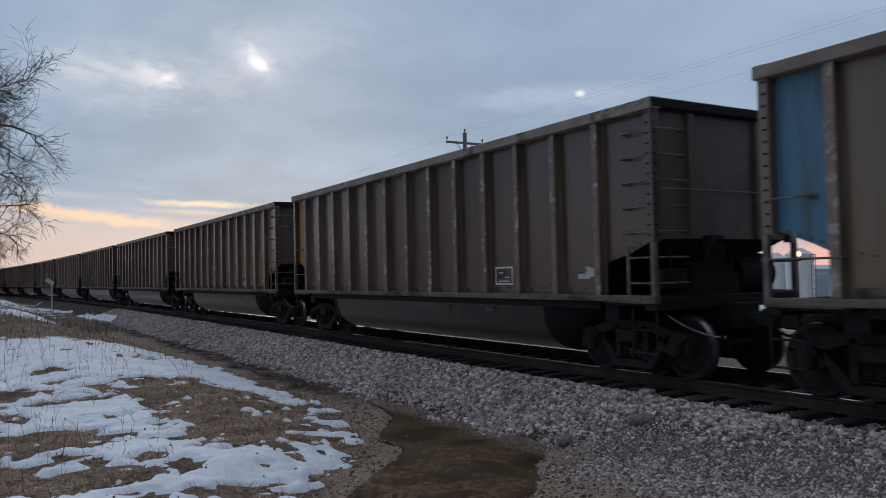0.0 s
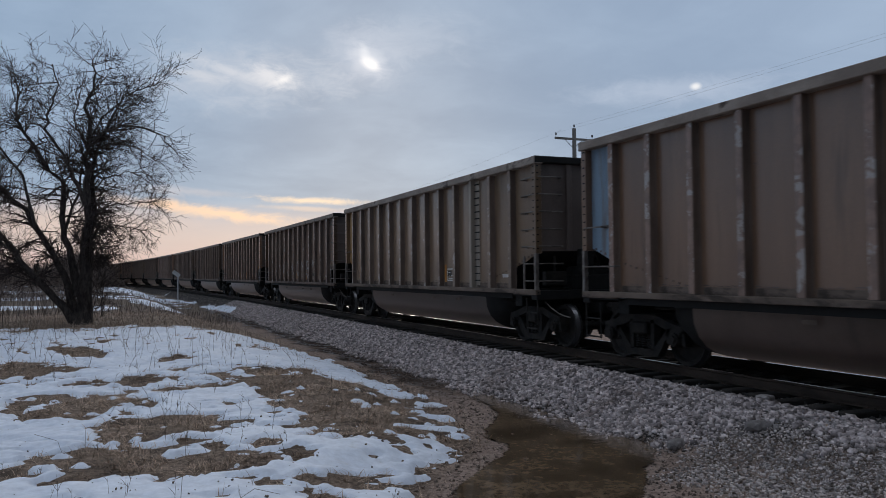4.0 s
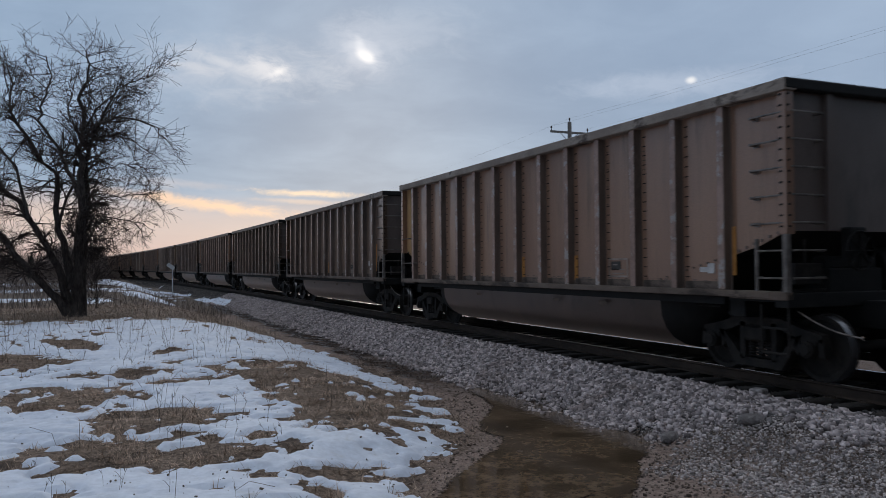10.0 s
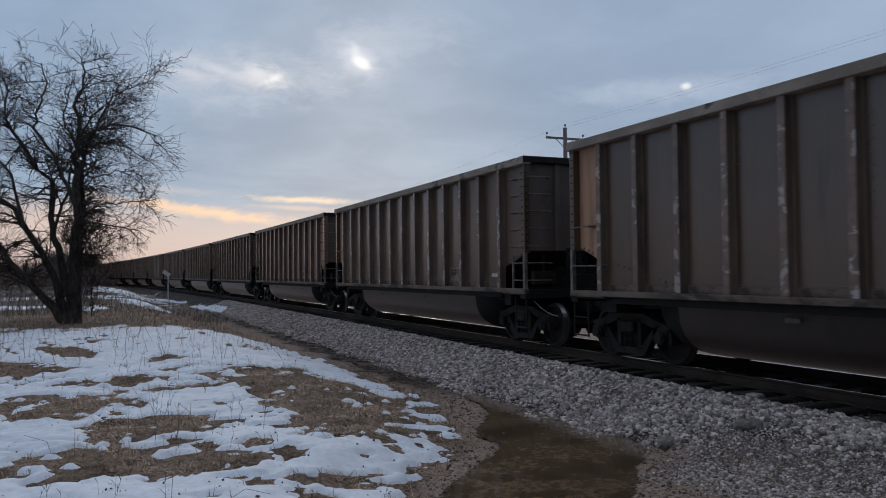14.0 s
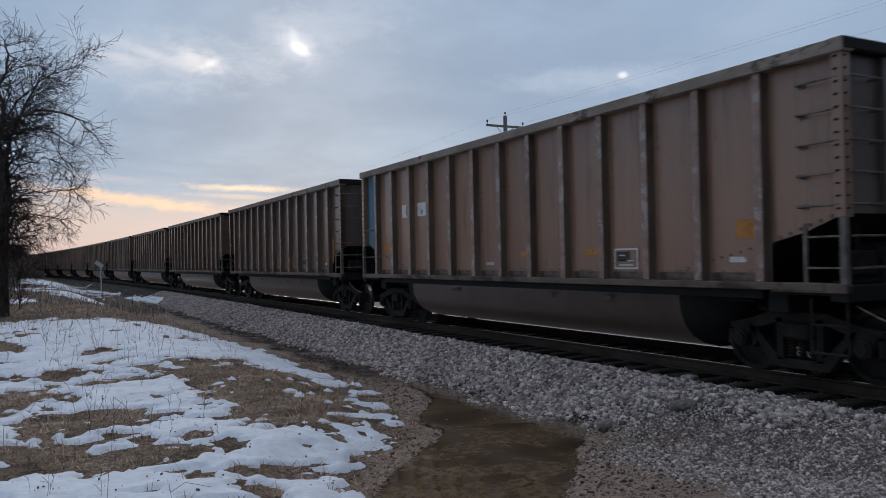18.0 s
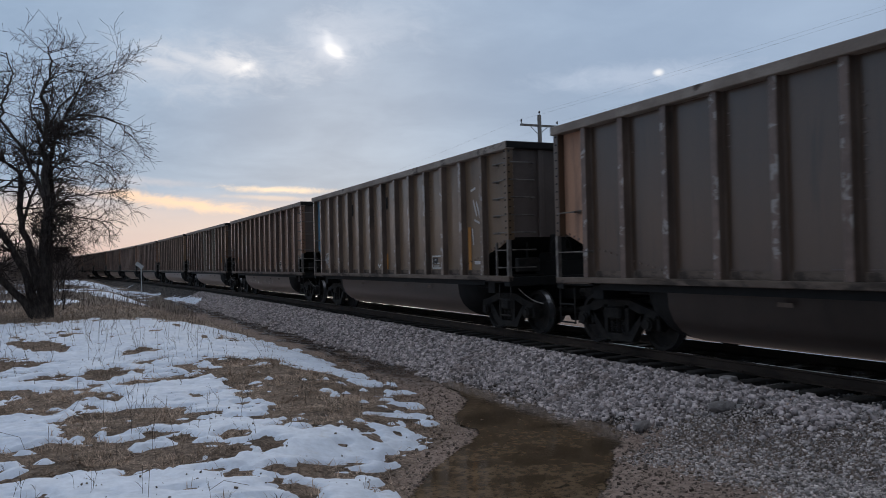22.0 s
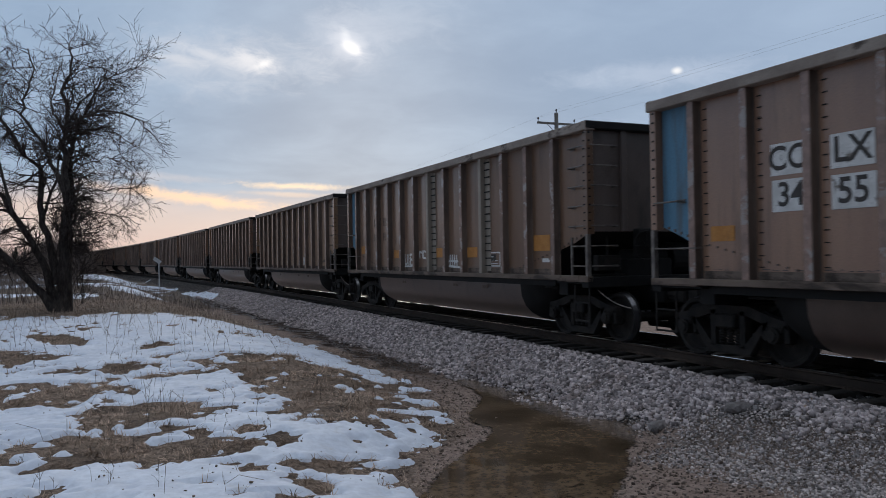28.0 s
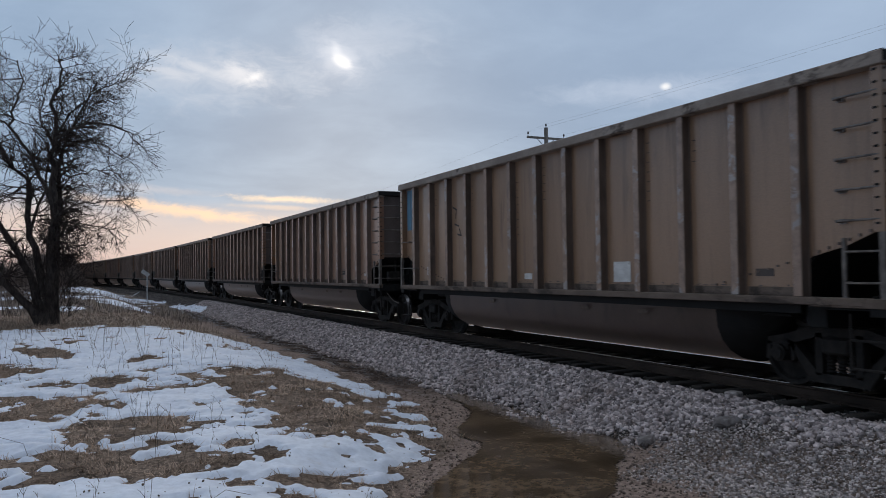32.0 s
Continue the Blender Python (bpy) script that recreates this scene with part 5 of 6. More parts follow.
def stones(name, x, y, size, seed, label, sink=0.3, material=None, lift=0.0):
    """Stones of given sizes lying on the ground, as joined pieces."""
    rng = np.random.RandomState(seed)
    n = len(x)
    vs, fs = stone_shape(seed)
    vs = vs[None] * (1 + 0.26 * rng.randn(n, len(vs), 1)).clip(0.5, 1.5)
    a, b = rng.rand(n) * 6.283, (rng.rand(n) - 0.5) * 2.8
    ca, sa, cb, sb = np.cos(a), np.sin(a), np.cos(b), np.sin(b)
    vx, vy, vz = vs[..., 0], vs[..., 1], vs[..., 2]
    vy, vz = vy * cb[:, None] - vz * sb[:, None], vy * sb[:, None] + vz * cb[:, None]
    vx, vy = vx * ca[:, None] - vy * sa[:, None], vx * sa[:, None] + vy * ca[:, None]
    s = size[:, None]
    z = ground_z(x, y) + size * (0.5 - sink) * 0.6 + 0.8 * size * (rng.rand(n) - 0.6) + lift
    v = np.stack([vx * s + x[:, None], vy * s + y[:, None], vz * s + z[:, None]], -1)
    return tagged(bulk(name, v, fs, material or M_STONE), label, "stones", kind="stuff")


def build_ballast():
    rng = np.random.RandomState(3)
    # the shoulder towards the camera, thinning with distance
    y = 3.2 + 52 * rng.rand(140000) ** 1.7
    u = -1.40 - 1.9 * rng.rand(len(y)) ** 0.9
    x = track_x(y) + u
    keep = rng.rand(len(y)) < 1 - smooth01(-u + (noise2(x, y, 0.7, 21) - 0.5) * 1.1 + np.interp(y, [5.5, 7.0, 8.2, 9.5], [1.25, 0.95, 0.6, 0.05]), 2.5, 3.35)
    x, y = x[keep], y[keep]
    stones("ballast_stones", x, y, 0.024 + 0.046 * rng.rand(len(x)) ** 1.6, 5, "crushed grey ballast on the shoulder of the track", 0.15)
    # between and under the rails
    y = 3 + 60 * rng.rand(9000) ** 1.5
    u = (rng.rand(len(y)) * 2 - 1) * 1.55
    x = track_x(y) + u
    stones("crib_stones", x, y, 0.04 + 0.04 * rng.rand(len(x)), 6, "dark ballast between the ties", 0.45, M_CRIB)
    # flat gravel by the road
    n = 84000
    x, y = 5.2 + 3.9 * rng.rand(n), 3.6 + 6.4 * rng.rand(n)
    w = noise2(x, y, 0.8, 21)
    keep = (rng.rand(n) < smooth01(x + (w - 0.5) * 2.2 + (9 - y) * 0.3, 6.3, 7.9)) & (pool(x, y) < -0.15)
    x, y = x[keep], y[keep]
    stones("gravel", x, y, 0.008 + 0.030 * rng.rand(len(x)) ** 3.0, 7, "fine flat gravel with sand between", 0.35, M_GRAVEL)
    # scattered pebbles along the puddle and the bank foot
    n = 26000
    x, y = 3.0 + 5.0 * rng.rand(n), 5.5 + 14 * rng.rand(n) ** 1.2
    keep = (pool(x, y) < -0.02) & (x > bank_edge(y) - 0.1) & (rng.rand(n) < 0.75)
    x, y = x[keep], y[keep]
    stones("pebbles", x, y, 0.010 + 0.028 * rng.rand(len(x)) ** 3, 8, "small pebbles strewn on wet sand", 0.3, M_PEBBLE)
    # bits of leaf and clods lying in the shallow water
    n = 900
    x, y = 2.5 + 4.6 * rng.rand(n), 5.8 + 7.2 * rng.rand(n)
    keep = (pool(x, y) > 0.05) & (noise2(x, y, 0.8, 131) > 0.5)
    x, y = x[keep], y[keep]
    stones("puddle_debris", x, y, 0.012 + 0.05 * rng.rand(len(x)) ** 3, 9, "small clods and leaf bits lying in the puddle", -0.35, M_PEBBLE)
    # dead leaves and crumbs of soil on the snow, and dents melted round them
    n = 1500
    x, y = -3.6 + 8.6 * rng.rand(n), 6.8 + 17 * rng.rand(n) ** 1.3
    keep = (snow_depth(x, y) > 0.15) & (rng.rand(n) < 0.25 + 0.75 * smooth01(noise2(x, y, 1.1, 141), 0.45, 0.65)) & (x < bank_edge(y) - 0.1)
    x, y = x[keep], y[keep]
    stones("leaf_litter", x, y, 0.006 + 0.020 * rng.rand(len(x)) ** 2.5, 10, "bits of dead leaf and soil lying on the snow", 0.35, M_WEED, 0.052)
    # single larger stones
    base = None
    r = random.Random(77)
    for i in range(300):
        yy = 5.0 + 14.0 * (i / 300) ** 1.2
        xx = float(track_x(yy)) - r.uniform(1.5, float(np.interp(yy, [5.5, 7.0, 8.2, 9.5], [1.7, 2.0, 2.3, 2.8])))
        vs, fs = stone_shape(500 + i % 12)
        if i < 12:
            me = mesh_of("stone", [tuple(v) for v in vs], fs, M_STONE_ONE)
            if base is None:
                base = []
            base.append(me)
        o = new("stone", base[i % 12])
        sz = r.uniform(0.05, 0.075)
        o.matrix_basis = pose(xx, yy, float(ground_z(xx, yy)) + sz * 0.16, r.uniform(-25, 25), r.uniform(-25, 25), r.uniform(0, 360)) @ Matrix.Diagonal((sz, sz, sz, 1))
        o.parent = bed
    # a long flat slab and a length of bent branch on the gravel
    bm = fresh()
    bmesh.ops.create_icosphere(bm, subdivisions=2, radius=0.5)
    rr = random.Random(5)
    for v in bm.verts:
        v.co *= rr.uniform(0.9, 1.1)
        v.co.x *= 0.42
        v.co.y *= 0.2
        v.co.z *= 0.16
    slab = part("flat_rock", bm, M_STONE_ONE, None)
    tagged(slab, "long flat grey rock half sunk in gravel", "rock")
    slab.matrix_basis = pose(7.55, 7.55, float(ground_z(7.55, 7.55)) + 0.03, 0, 0, -20)
    b2 = copy_thing(slab, pose(7.0, 8.45, float(ground_z(7.0, 8.45)) + 0.02, 0, 0, 10))
    bm = fresh()
    prev = None
    for i in range(9):
        k = i / 8
        xx, yy = 7.75 + 0.85 * k, 6.75 + 0.15 * k + 0.10 * math.sin(2.6 * k)
        p = (xx, yy, float(ground_z(xx, yy)) + 0.02 + 0.05 * k ** 4)
        if prev:
            rod(bm, prev, p, 0.011, 5)
        prev = p
    st = part("stick", bm, M_GRASS, None)
    tagged(st, "pale bent dead stick lying on gravel", "stick")
    # block by the tie ends
    bm = box(fresh(), -0.14, 0.14, -0.09, 0.09, 0, 0.12, 0.02)
    blk = part("concrete_block", bm, M_STONE_ONE, None)
    tagged(blk, "small pale block on the tie ends", "block")
    blk.matrix_basis = pose(8.25, 8.15, 0.50, 4, 3, 25)


bed = thing("ballast_bed", "bank of crushed grey stone carrying the rails", "ballast")
bed["kind"] = "structure"
build_ballast()


# ---- dry grass and weeds ----
def blades(name, x, y, length, lean, width, seed, material, label, curl=0.5):
    """Bent two-piece blades standing on the ground."""
    rng = np.random.RandomState(seed)
    n = len(x)
    z = ground_z(x, y) - 0.005
    a = rng.rand(n) * 6.283
    dx, dy = np.cos(a), np.sin(a)
    th = lean * (1 - 0.6 * rng.rand(n) ** 4.0)
    up, out = np.cos(th), np.sin(th)
    th2 = np.minimum(th + curl * rng.rand(n), 1.62)
    up2, out2 = np.cos(th2), np.sin(th2)
    w = width * (0.6 + 0.8 * rng.rand(n))
    px, py = -dy * w / 2, dx * w / 2
    h = length / 2
    bx, by, bz = x, y, z
    mx, my, mz = x + dx * out * h, y + dy * out * h, z + up * h
    tx, ty, tz = mx + dx * out2 * h, my + dy * out2 * h, mz + up2 * h
    v = np.stack([np.stack(p, -1) for p in ((bx - px, by - py, bz), (bx + px, by + py, bz), (mx + px * 0.7, my + py * 0.7, mz), (mx - px * 0.7, my - py * 0.7, mz), (tx, ty, tz))], 1)
    return v


def build_grass():
    rng = np.random.RandomState(14)
    n = 400000
    x, y = -4.0 + 9.6 * rng.rand(n), 5.5 + 21 * rng.rand(n) ** 1.25
    bare = smooth01(-snow_depth(x, y), -0.02, 0.25) * (x < bank_edge(y) + 0.12)
    tuft = smooth01(noise2(x, y, 0.28, 101, 2), 0.32, 0.62)
    keep = rng.rand(n) < bare * (0.25 + 0.75 * tuft)
    x, y, tuft = x[keep], y[keep], tuft[keep]
    v = blades("g", x, y, (0.04 + 0.11 * rng.rand(len(x))) * (0.6 + 0.8 * tuft), 1.50, 0.0085, 1, M_GRASS, "")
    def two(name, v, material, label):
        q = bulk(name, np.concatenate([v[:, [0, 1, 2]], v[:, [0, 2, 3]], v[:, [3, 2, 4]]]), [[0, 1, 2]], material)
        return tagged(q, label, "grass", kind="stuff")
    two("dry_grass", v, M_GRASS, "flattened straw-coloured dead grass between the snow")
    # tussocks of arching blades
    vs = []
    for k in range(260):
        cx, cy = rng.uniform(-3.2, 5.2), 6.8 + 16 * rng.rand() ** 1.3
        d = float(snow_depth(np.array([cx]), np.array([cy]))[0])
        e = float(bank_edge(cy)) - cx
        if e < -0.1 or d > 0.02:
            continue
        m = rng.randint(40, 90)
        a, r = rng.rand(m) * 6.283, 0.07 * rng.rand(m) ** 0.5
        big = 0.5 + 0.8 * rng.rand()
        vs.append(blades("g", cx + r * np.cos(a), cy + r * np.sin(a), (0.08 + 0.12 * rng.rand(m)) * big, 1.28, 0.007, 900 + k, M_GRASS, "", 1.1))
    two("grass_tussocks", np.concatenate(vs), M_GRASS, "tussocks of arching dead grass")
    # standing grass by the tree and along the far side of the bank
    n = 60000
    x, y = -14 + 20.0 * rng.rand(n), 26.5 + 12 * rng.rand(n) ** 1.2
    keep = (rng.rand(n) < 0.35 + 0.65 * smooth01(noise2(x, y, 0.9, 103, 3), 0.4, 0.6)) & (x < bank_edge(y) + 0.3) & (snow_depth(x, y) < 0.3)
    x, y = x[keep], y[keep]
    v = blades("g", x, y, 0.10 + 0.30 * rng.rand(len(x)) ** 2.0, 1.15, 0.012, 2, M_GRASS, "")
    two("tall_dry_grass", v, M_STRAW, "tall pale dead grass standing round the tree")
    # far field stubble
    n = 26000
    x, y = -60 + 66 * rng.rand(n), 38 + 90 * rng.rand(n) ** 1.3
    keep = (x < track_x(y) - 4.0) & (snow_depth(x, y) < 0.15)
    x, y = x[keep], y[keep]
    v = blades("g", x, y, 0.2 + 0.5 * rng.rand(len(x)), 0.45, 0.03, 3, M_GRASS, "")
    two("field_grass", v, M_WOODS, "dull brown grass and stubble of the far field")
    # grass flecks at the mud's edge
    n = 9000
    x, y = 3.0 + 3.2 * rng.rand(n), 6.5 + 14 * rng.rand(n)
    keep = (np.abs(x - bank_edge(y) - 0.05) < 0.35) & (rng.rand(n) < smooth01(noise2(x, y, 0.4, 107), 0.35, 0.6)) & (pool(x, y) < -0.1)
    x, y = x[keep], y[keep]
    v = blades("g", x, y, 0.06 + 0.16 * rng.rand(len(x)), 0.9, 0.006, 4, M_GRASS, "")
    two("bank_grass", v, M_GRASS, "dead grass hanging over the foot of the bank")


build_grass()


def tube(rows, pts, radii, sides):
    """Adds a tapered tube through pts to rows = (verts, faces)."""
    verts, faces = rows
    base = len(verts)
    n = len(pts)
    for i, p in enumerate(pts):
        d = (pts[min(i + 1, n - 1)] - pts[max(i - 1, 0)]).normalized()
        a = d.orthogonal().normalized()
        b = d.cross(a)
        for k in range(sides):
            t = 2 * math.pi * k / sides
            verts.append(p + (a * math.cos(t) + b * math.sin(t)) * radii[i])
    for i in range(n - 1):
        for k in range(sides):
            j = (k + 1) % sides
            faces.append((base + i * sides + k, base + i * sides + j, base + (i + 1) * sides + j, base + (i + 1) * sides + k))


CROWN = Vector((-0.8, 0.0, 5.2))


def grow(rows, start, direction, length, radius, level, rnd, droop=0.0, sides=3):
    """A stiff branch that throws off straight side twigs and short spurs, outwards from the crown's middle."""
    steps = 4 if level else 2
    pts, radii, d = [start], [radius], direction.normalized()
    p, bend = start, 0.17 if level else 0.07
    for i in range(steps):
        d = (d + Vector((rnd.gauss(0, bend), rnd.gauss(0, bend), rnd.gauss(0, bend) - droop * 0.07))).normalized()
        p = p + d * length / steps
        pts.append(p)
        radii.append(max(radius * (1 - 0.75 * (i + 1) / steps), 0.0058))
    tube(rows, pts, radii, sides)
    if level > 0:
        count = 6 if level >= 2 else 4
        for c in range(count):
            k = (0.18 + 0.8 * (c + rnd.random()) / count) * steps
            i = min(int(k), steps - 1)
            q = pts[i].lerp(pts[i + 1], k - i)
            along = (pts[i + 1] - pts[i]).normalized()
            out = (q - CROWN).normalized()
            turn = Vector((rnd.gauss(0, 1), rnd.gauss(0, 1), rnd.gauss(0, 1))).normalized()
            nd = (along * 0.70 + turn * 0.75 + out * 0.12).normalized()
            grow(rows, q, nd, length * rnd.uniform(0.40, 0.80), max(radii[i] * 0.62, 0.0060), level - 1, rnd, droop, 3)


def build_tree():
    bx, by = -1.08, 30.65
    bz = float(ground_z(bx, by)) - 0.1
    tree = thing("tree", "bare multi-stemmed old tree with a wide tangled crown", "tree", at=pose(bx, by, bz) @ Matrix.Diagonal((0.95, 0.95, 0.94, 1)))
    rnd = random.Random(21)
    # each limb: sideways and height of its bends, thickness at foot and tip, lean away from the viewer
    stems = [
        ("trunk", [(0.05, 0), (0.08, 1.0), (0.12, 2.1), (0.20, 3.6), (0.20, 5.0), (0.15, 6.5), (0.30, 7.2), (0.25, 8.4), (0.40, 9.5), (0.37, 10.3)], 0.30, 0.02, 0.0),
        ("trunk", [(0.15, 0), (0.30, 0.9), (0.34, 2.0), (0.30, 3.2), (0.48, 4.4), (0.30, 5.8), (0.45, 6.8), (0.9, 7.9), (1.4, 9.0), (1.7, 9.8)], 0.22, 0.02, 0.5),
        ("limb", [(-0.15, 0.1), (-0.60, 0.8), (-1.25, 1.6), (-1.8, 2.3), (-2.4, 3.2), (-3.2, 4.4), (-4.2, 5.5), (-4.9, 6.2)], 0.20, 0.03, -0.2),
    ]
    boughs = [
        ("limb", [(-0.15, 0.3), (-0.50, 1.6), (-0.95, 2.7), (-1.6, 4.0), (-2.7, 5.3), (-3.3, 5.9), (-4.2, 6.9), (-4.9, 7.5)], 0.19, 0.03, 0.3),
        ("limb", [(-0.05, 1.2), (-0.45, 3.0), (-0.75, 4.2), (-0.70, 5.6), (-1.4, 6.5), (-2.0, 7.4), (-2.4, 8.0), (-2.3, 9.2), (-2.5, 10.0)], 0.17, 0.02, 0.5),
        ("limb", [(0.15, 4.6), (-0.16, 5.6), (-0.55, 6.4), (-1.2, 7.3), (-1.0, 8.0), (-0.75, 8.6), (-0.9, 9.6)], 0.12, 0.02, -0.5),
    ]
    right_branches = [
        ("limb", [(0.28, 7.0), (0.8, 7.35), (1.4, 7.65), (2.3, 7.6), (2.9, 7.3), (3.2, 6.9)], 0.10, 0.015, -0.3),
        ("limb", [(0.22, 6.6), (0.7, 7.1), (1.4, 7.3), (2.2, 7.05), (2.7, 6.6)], 0.08, 0.012, 0.4),
        ("limb", [(0.28, 7.3), (0.75, 8.2), (1.5, 9.0), (2.2, 9.5), (2.7, 9.7)], 0.07, 0.012, 0.2),
        ("limb", [(0.25, 4.1), (0.9, 4.6), (1.9, 4.7), (3.0, 4.85)], 0.06, 0.01, -0.4),
        ("limb", [(0.28, 3.4), (1.1, 3.9), (2.1, 3.75), (2.8, 3.4)], 0.05, 0.01, -0.2),
    ]
    low_branches = [
        ("limb", [(0.22, 5.0), (0.8, 5.75), (1.6, 6.1), (2.4, 6.0)], 0.06, 0.01, 0.3),
        ("limb", [(-1.2, 1.55), (-2.3, 2.05), (-3.3, 2.0), (-4.4, 1.5)], 0.06, 0.01, -0.2),
        ("limb", [(-1.7, 2.2), (-2.8, 2.9), (-4.0, 2.9), (-5.2, 2.5)], 0.06, 0.01, 0.2),
        ("limb", [(-1.9, 2.5), (-3.0, 3.7), (-4.2, 4.0), (-5.3, 3.7)], 0.06, 0.01, -0.5),
    ]
    top_branches = [
        ("limb", [(-2.2, 4.7), (-3.3, 4.9), (-4.6, 5.0)], 0.05, 0.01, 0.3),
        ("limb", [(-1.5, 3.8), (-1.9, 5.6), (-2.9, 7.0), (-3.5, 8.3), (-3.8, 9.3)], 0.09, 0.012, -0.4),
        ("limb", [(-0.6, 3.6), (-0.2, 5.2), (0.1, 6.8), (-0.3, 8.4), (-0.2, 9.7)], 0.09, 0.012, 0.6),
    ]
    twigs = ([], [])
    for name, line, r0, r1, lean in stems + boughs + right_branches + low_branches + top_branches:
        pts = []
        for i in range(len(line) - 1):
            for k in range(3):
                f = k / 3
                a, b = line[i], line[i + 1]
                s, h = a[0] + (b[0] - a[0]) * f, a[1] + (b[1] - a[1]) * f
                j = 0.05 if i else 0.0
                reach = math.hypot(s, max(0, h - 1) * 0.5)
                pts.append(Vector((s + rnd.gauss(0, j), lean * reach * 0.7 + rnd.gauss(0, j), h + rnd.gauss(0, j * 0.6))))
        s, h = line[-1]
        pts.append(Vector((s, lean * math.hypot(s, max(0, h - 1) * 0.5) * 0.7, h)))
        n = len(pts)
        r0 *= 0.88 if r0 > 0.16 else 0.72
        radii = [r0 + (r1 - r0) * (i / (n - 1)) ** 0.8 for i in range(n)]
        if r0 > 0.11:
            radii[0] *= 1.5
            radii[1] *= 1.2
        rows = ([], [])
        tube(rows, pts, radii, 9 if r0 > 0.1 else 6)
        o = new(name, mesh_of(name, rows[0], rows[1], M_BARK, True))
        o.parent = tree
        # branches off the limb
        total = sum((b - a).length for a, b in zip(pts, pts[1:]))
        count = int(total * 7.0)
        for c in range(count):
            k = rnd.uniform(0.25 if r0 > 0.1 else 0.1, 1.0) * (n - 1)
            i = min(int(k), n - 2)
            q = pts[i].lerp(pts[i + 1], k - i)
            along = (pts[i + 1] - pts[i]).normalized()
            out = Vector((q.x, q.y * 0.6, 0)).normalized() if q.length > 0.1 else Vector((0, 0, 1))
            turn = Vector((rnd.gauss(0, 1), rnd.gauss(0, 1), rnd.gauss(0, 0.7) + 0.1)).normalized()
            d = (along * 0.4 + turn * 0.9 + out * 0.35).normalized()
            lvl = 2 if rnd.random() < 0.72 else 1
            grow(twigs, q, d, rnd.uniform(0.6, 1.35), max(0.017, min(radii[i] * 0.5, 0.045)), lvl, rnd, 0.35 if q.z < 6 else 0.1)
    # brushy suckers round the foot
    for c in range(180):
        a = rnd.uniform(0, 6.283)
        q = Vector((0.25 + 0.5 * math.cos(a), 0.4 * math.sin(a), rnd.uniform(0.2, 3.6)))
        grow(twigs, q, Vector((rnd.gauss(0.25, 0.5), rnd.gauss(0, 0.5), 1.0)), rnd.uniform(0.6, 1.4), 0.012, 1, rnd)
    o = new("twig_mass", mesh_of("twig_mass", twigs[0], twigs[1], M_TWIG))
    o.parent = tree
    tagged(o, "fine tangled twigs", kind="stuff")
    return tree


build_tree()


def weed(rows, x, y, h, rnd, branchy):
    p = Vector((x, y, float(ground_z(x, y)) - 0.02))
    d = Vector((rnd.gauss(0, 0.18), rnd.gauss(0, 0.18), 1)).normalized()
    fine = min(1.0, 0.35 + y / 32)
    pts, radii = [p], [0.0042 * fine]
    for i in range(4):
        d = (d + Vector((rnd.gauss(0, 0.12), rnd.gauss(0, 0.12), 0))).normalized()
        p = p + d * h / 4
        pts.append(p)
        radii.append((0.0042 - 0.0007 * (i + 1)) * fine)
    tube(rows, pts, radii, 3)
    for c in range(branchy):
        i = rnd.randint(1, 3)
        q = pts[i].lerp(pts[i + 1], rnd.random())
        nd = (d * 0.7 + Vector((rnd.gauss(0, 0.6), rnd.gauss(0, 0.6), 0.2))).normalized()
        e = q + nd * h * rnd.uniform(0.15, 0.4)
        tube(rows, [q, q.lerp(e, 0.6) + Vector((0, 0, 0.01)), e], [0.0026, 0.002, 0.0014], 3)


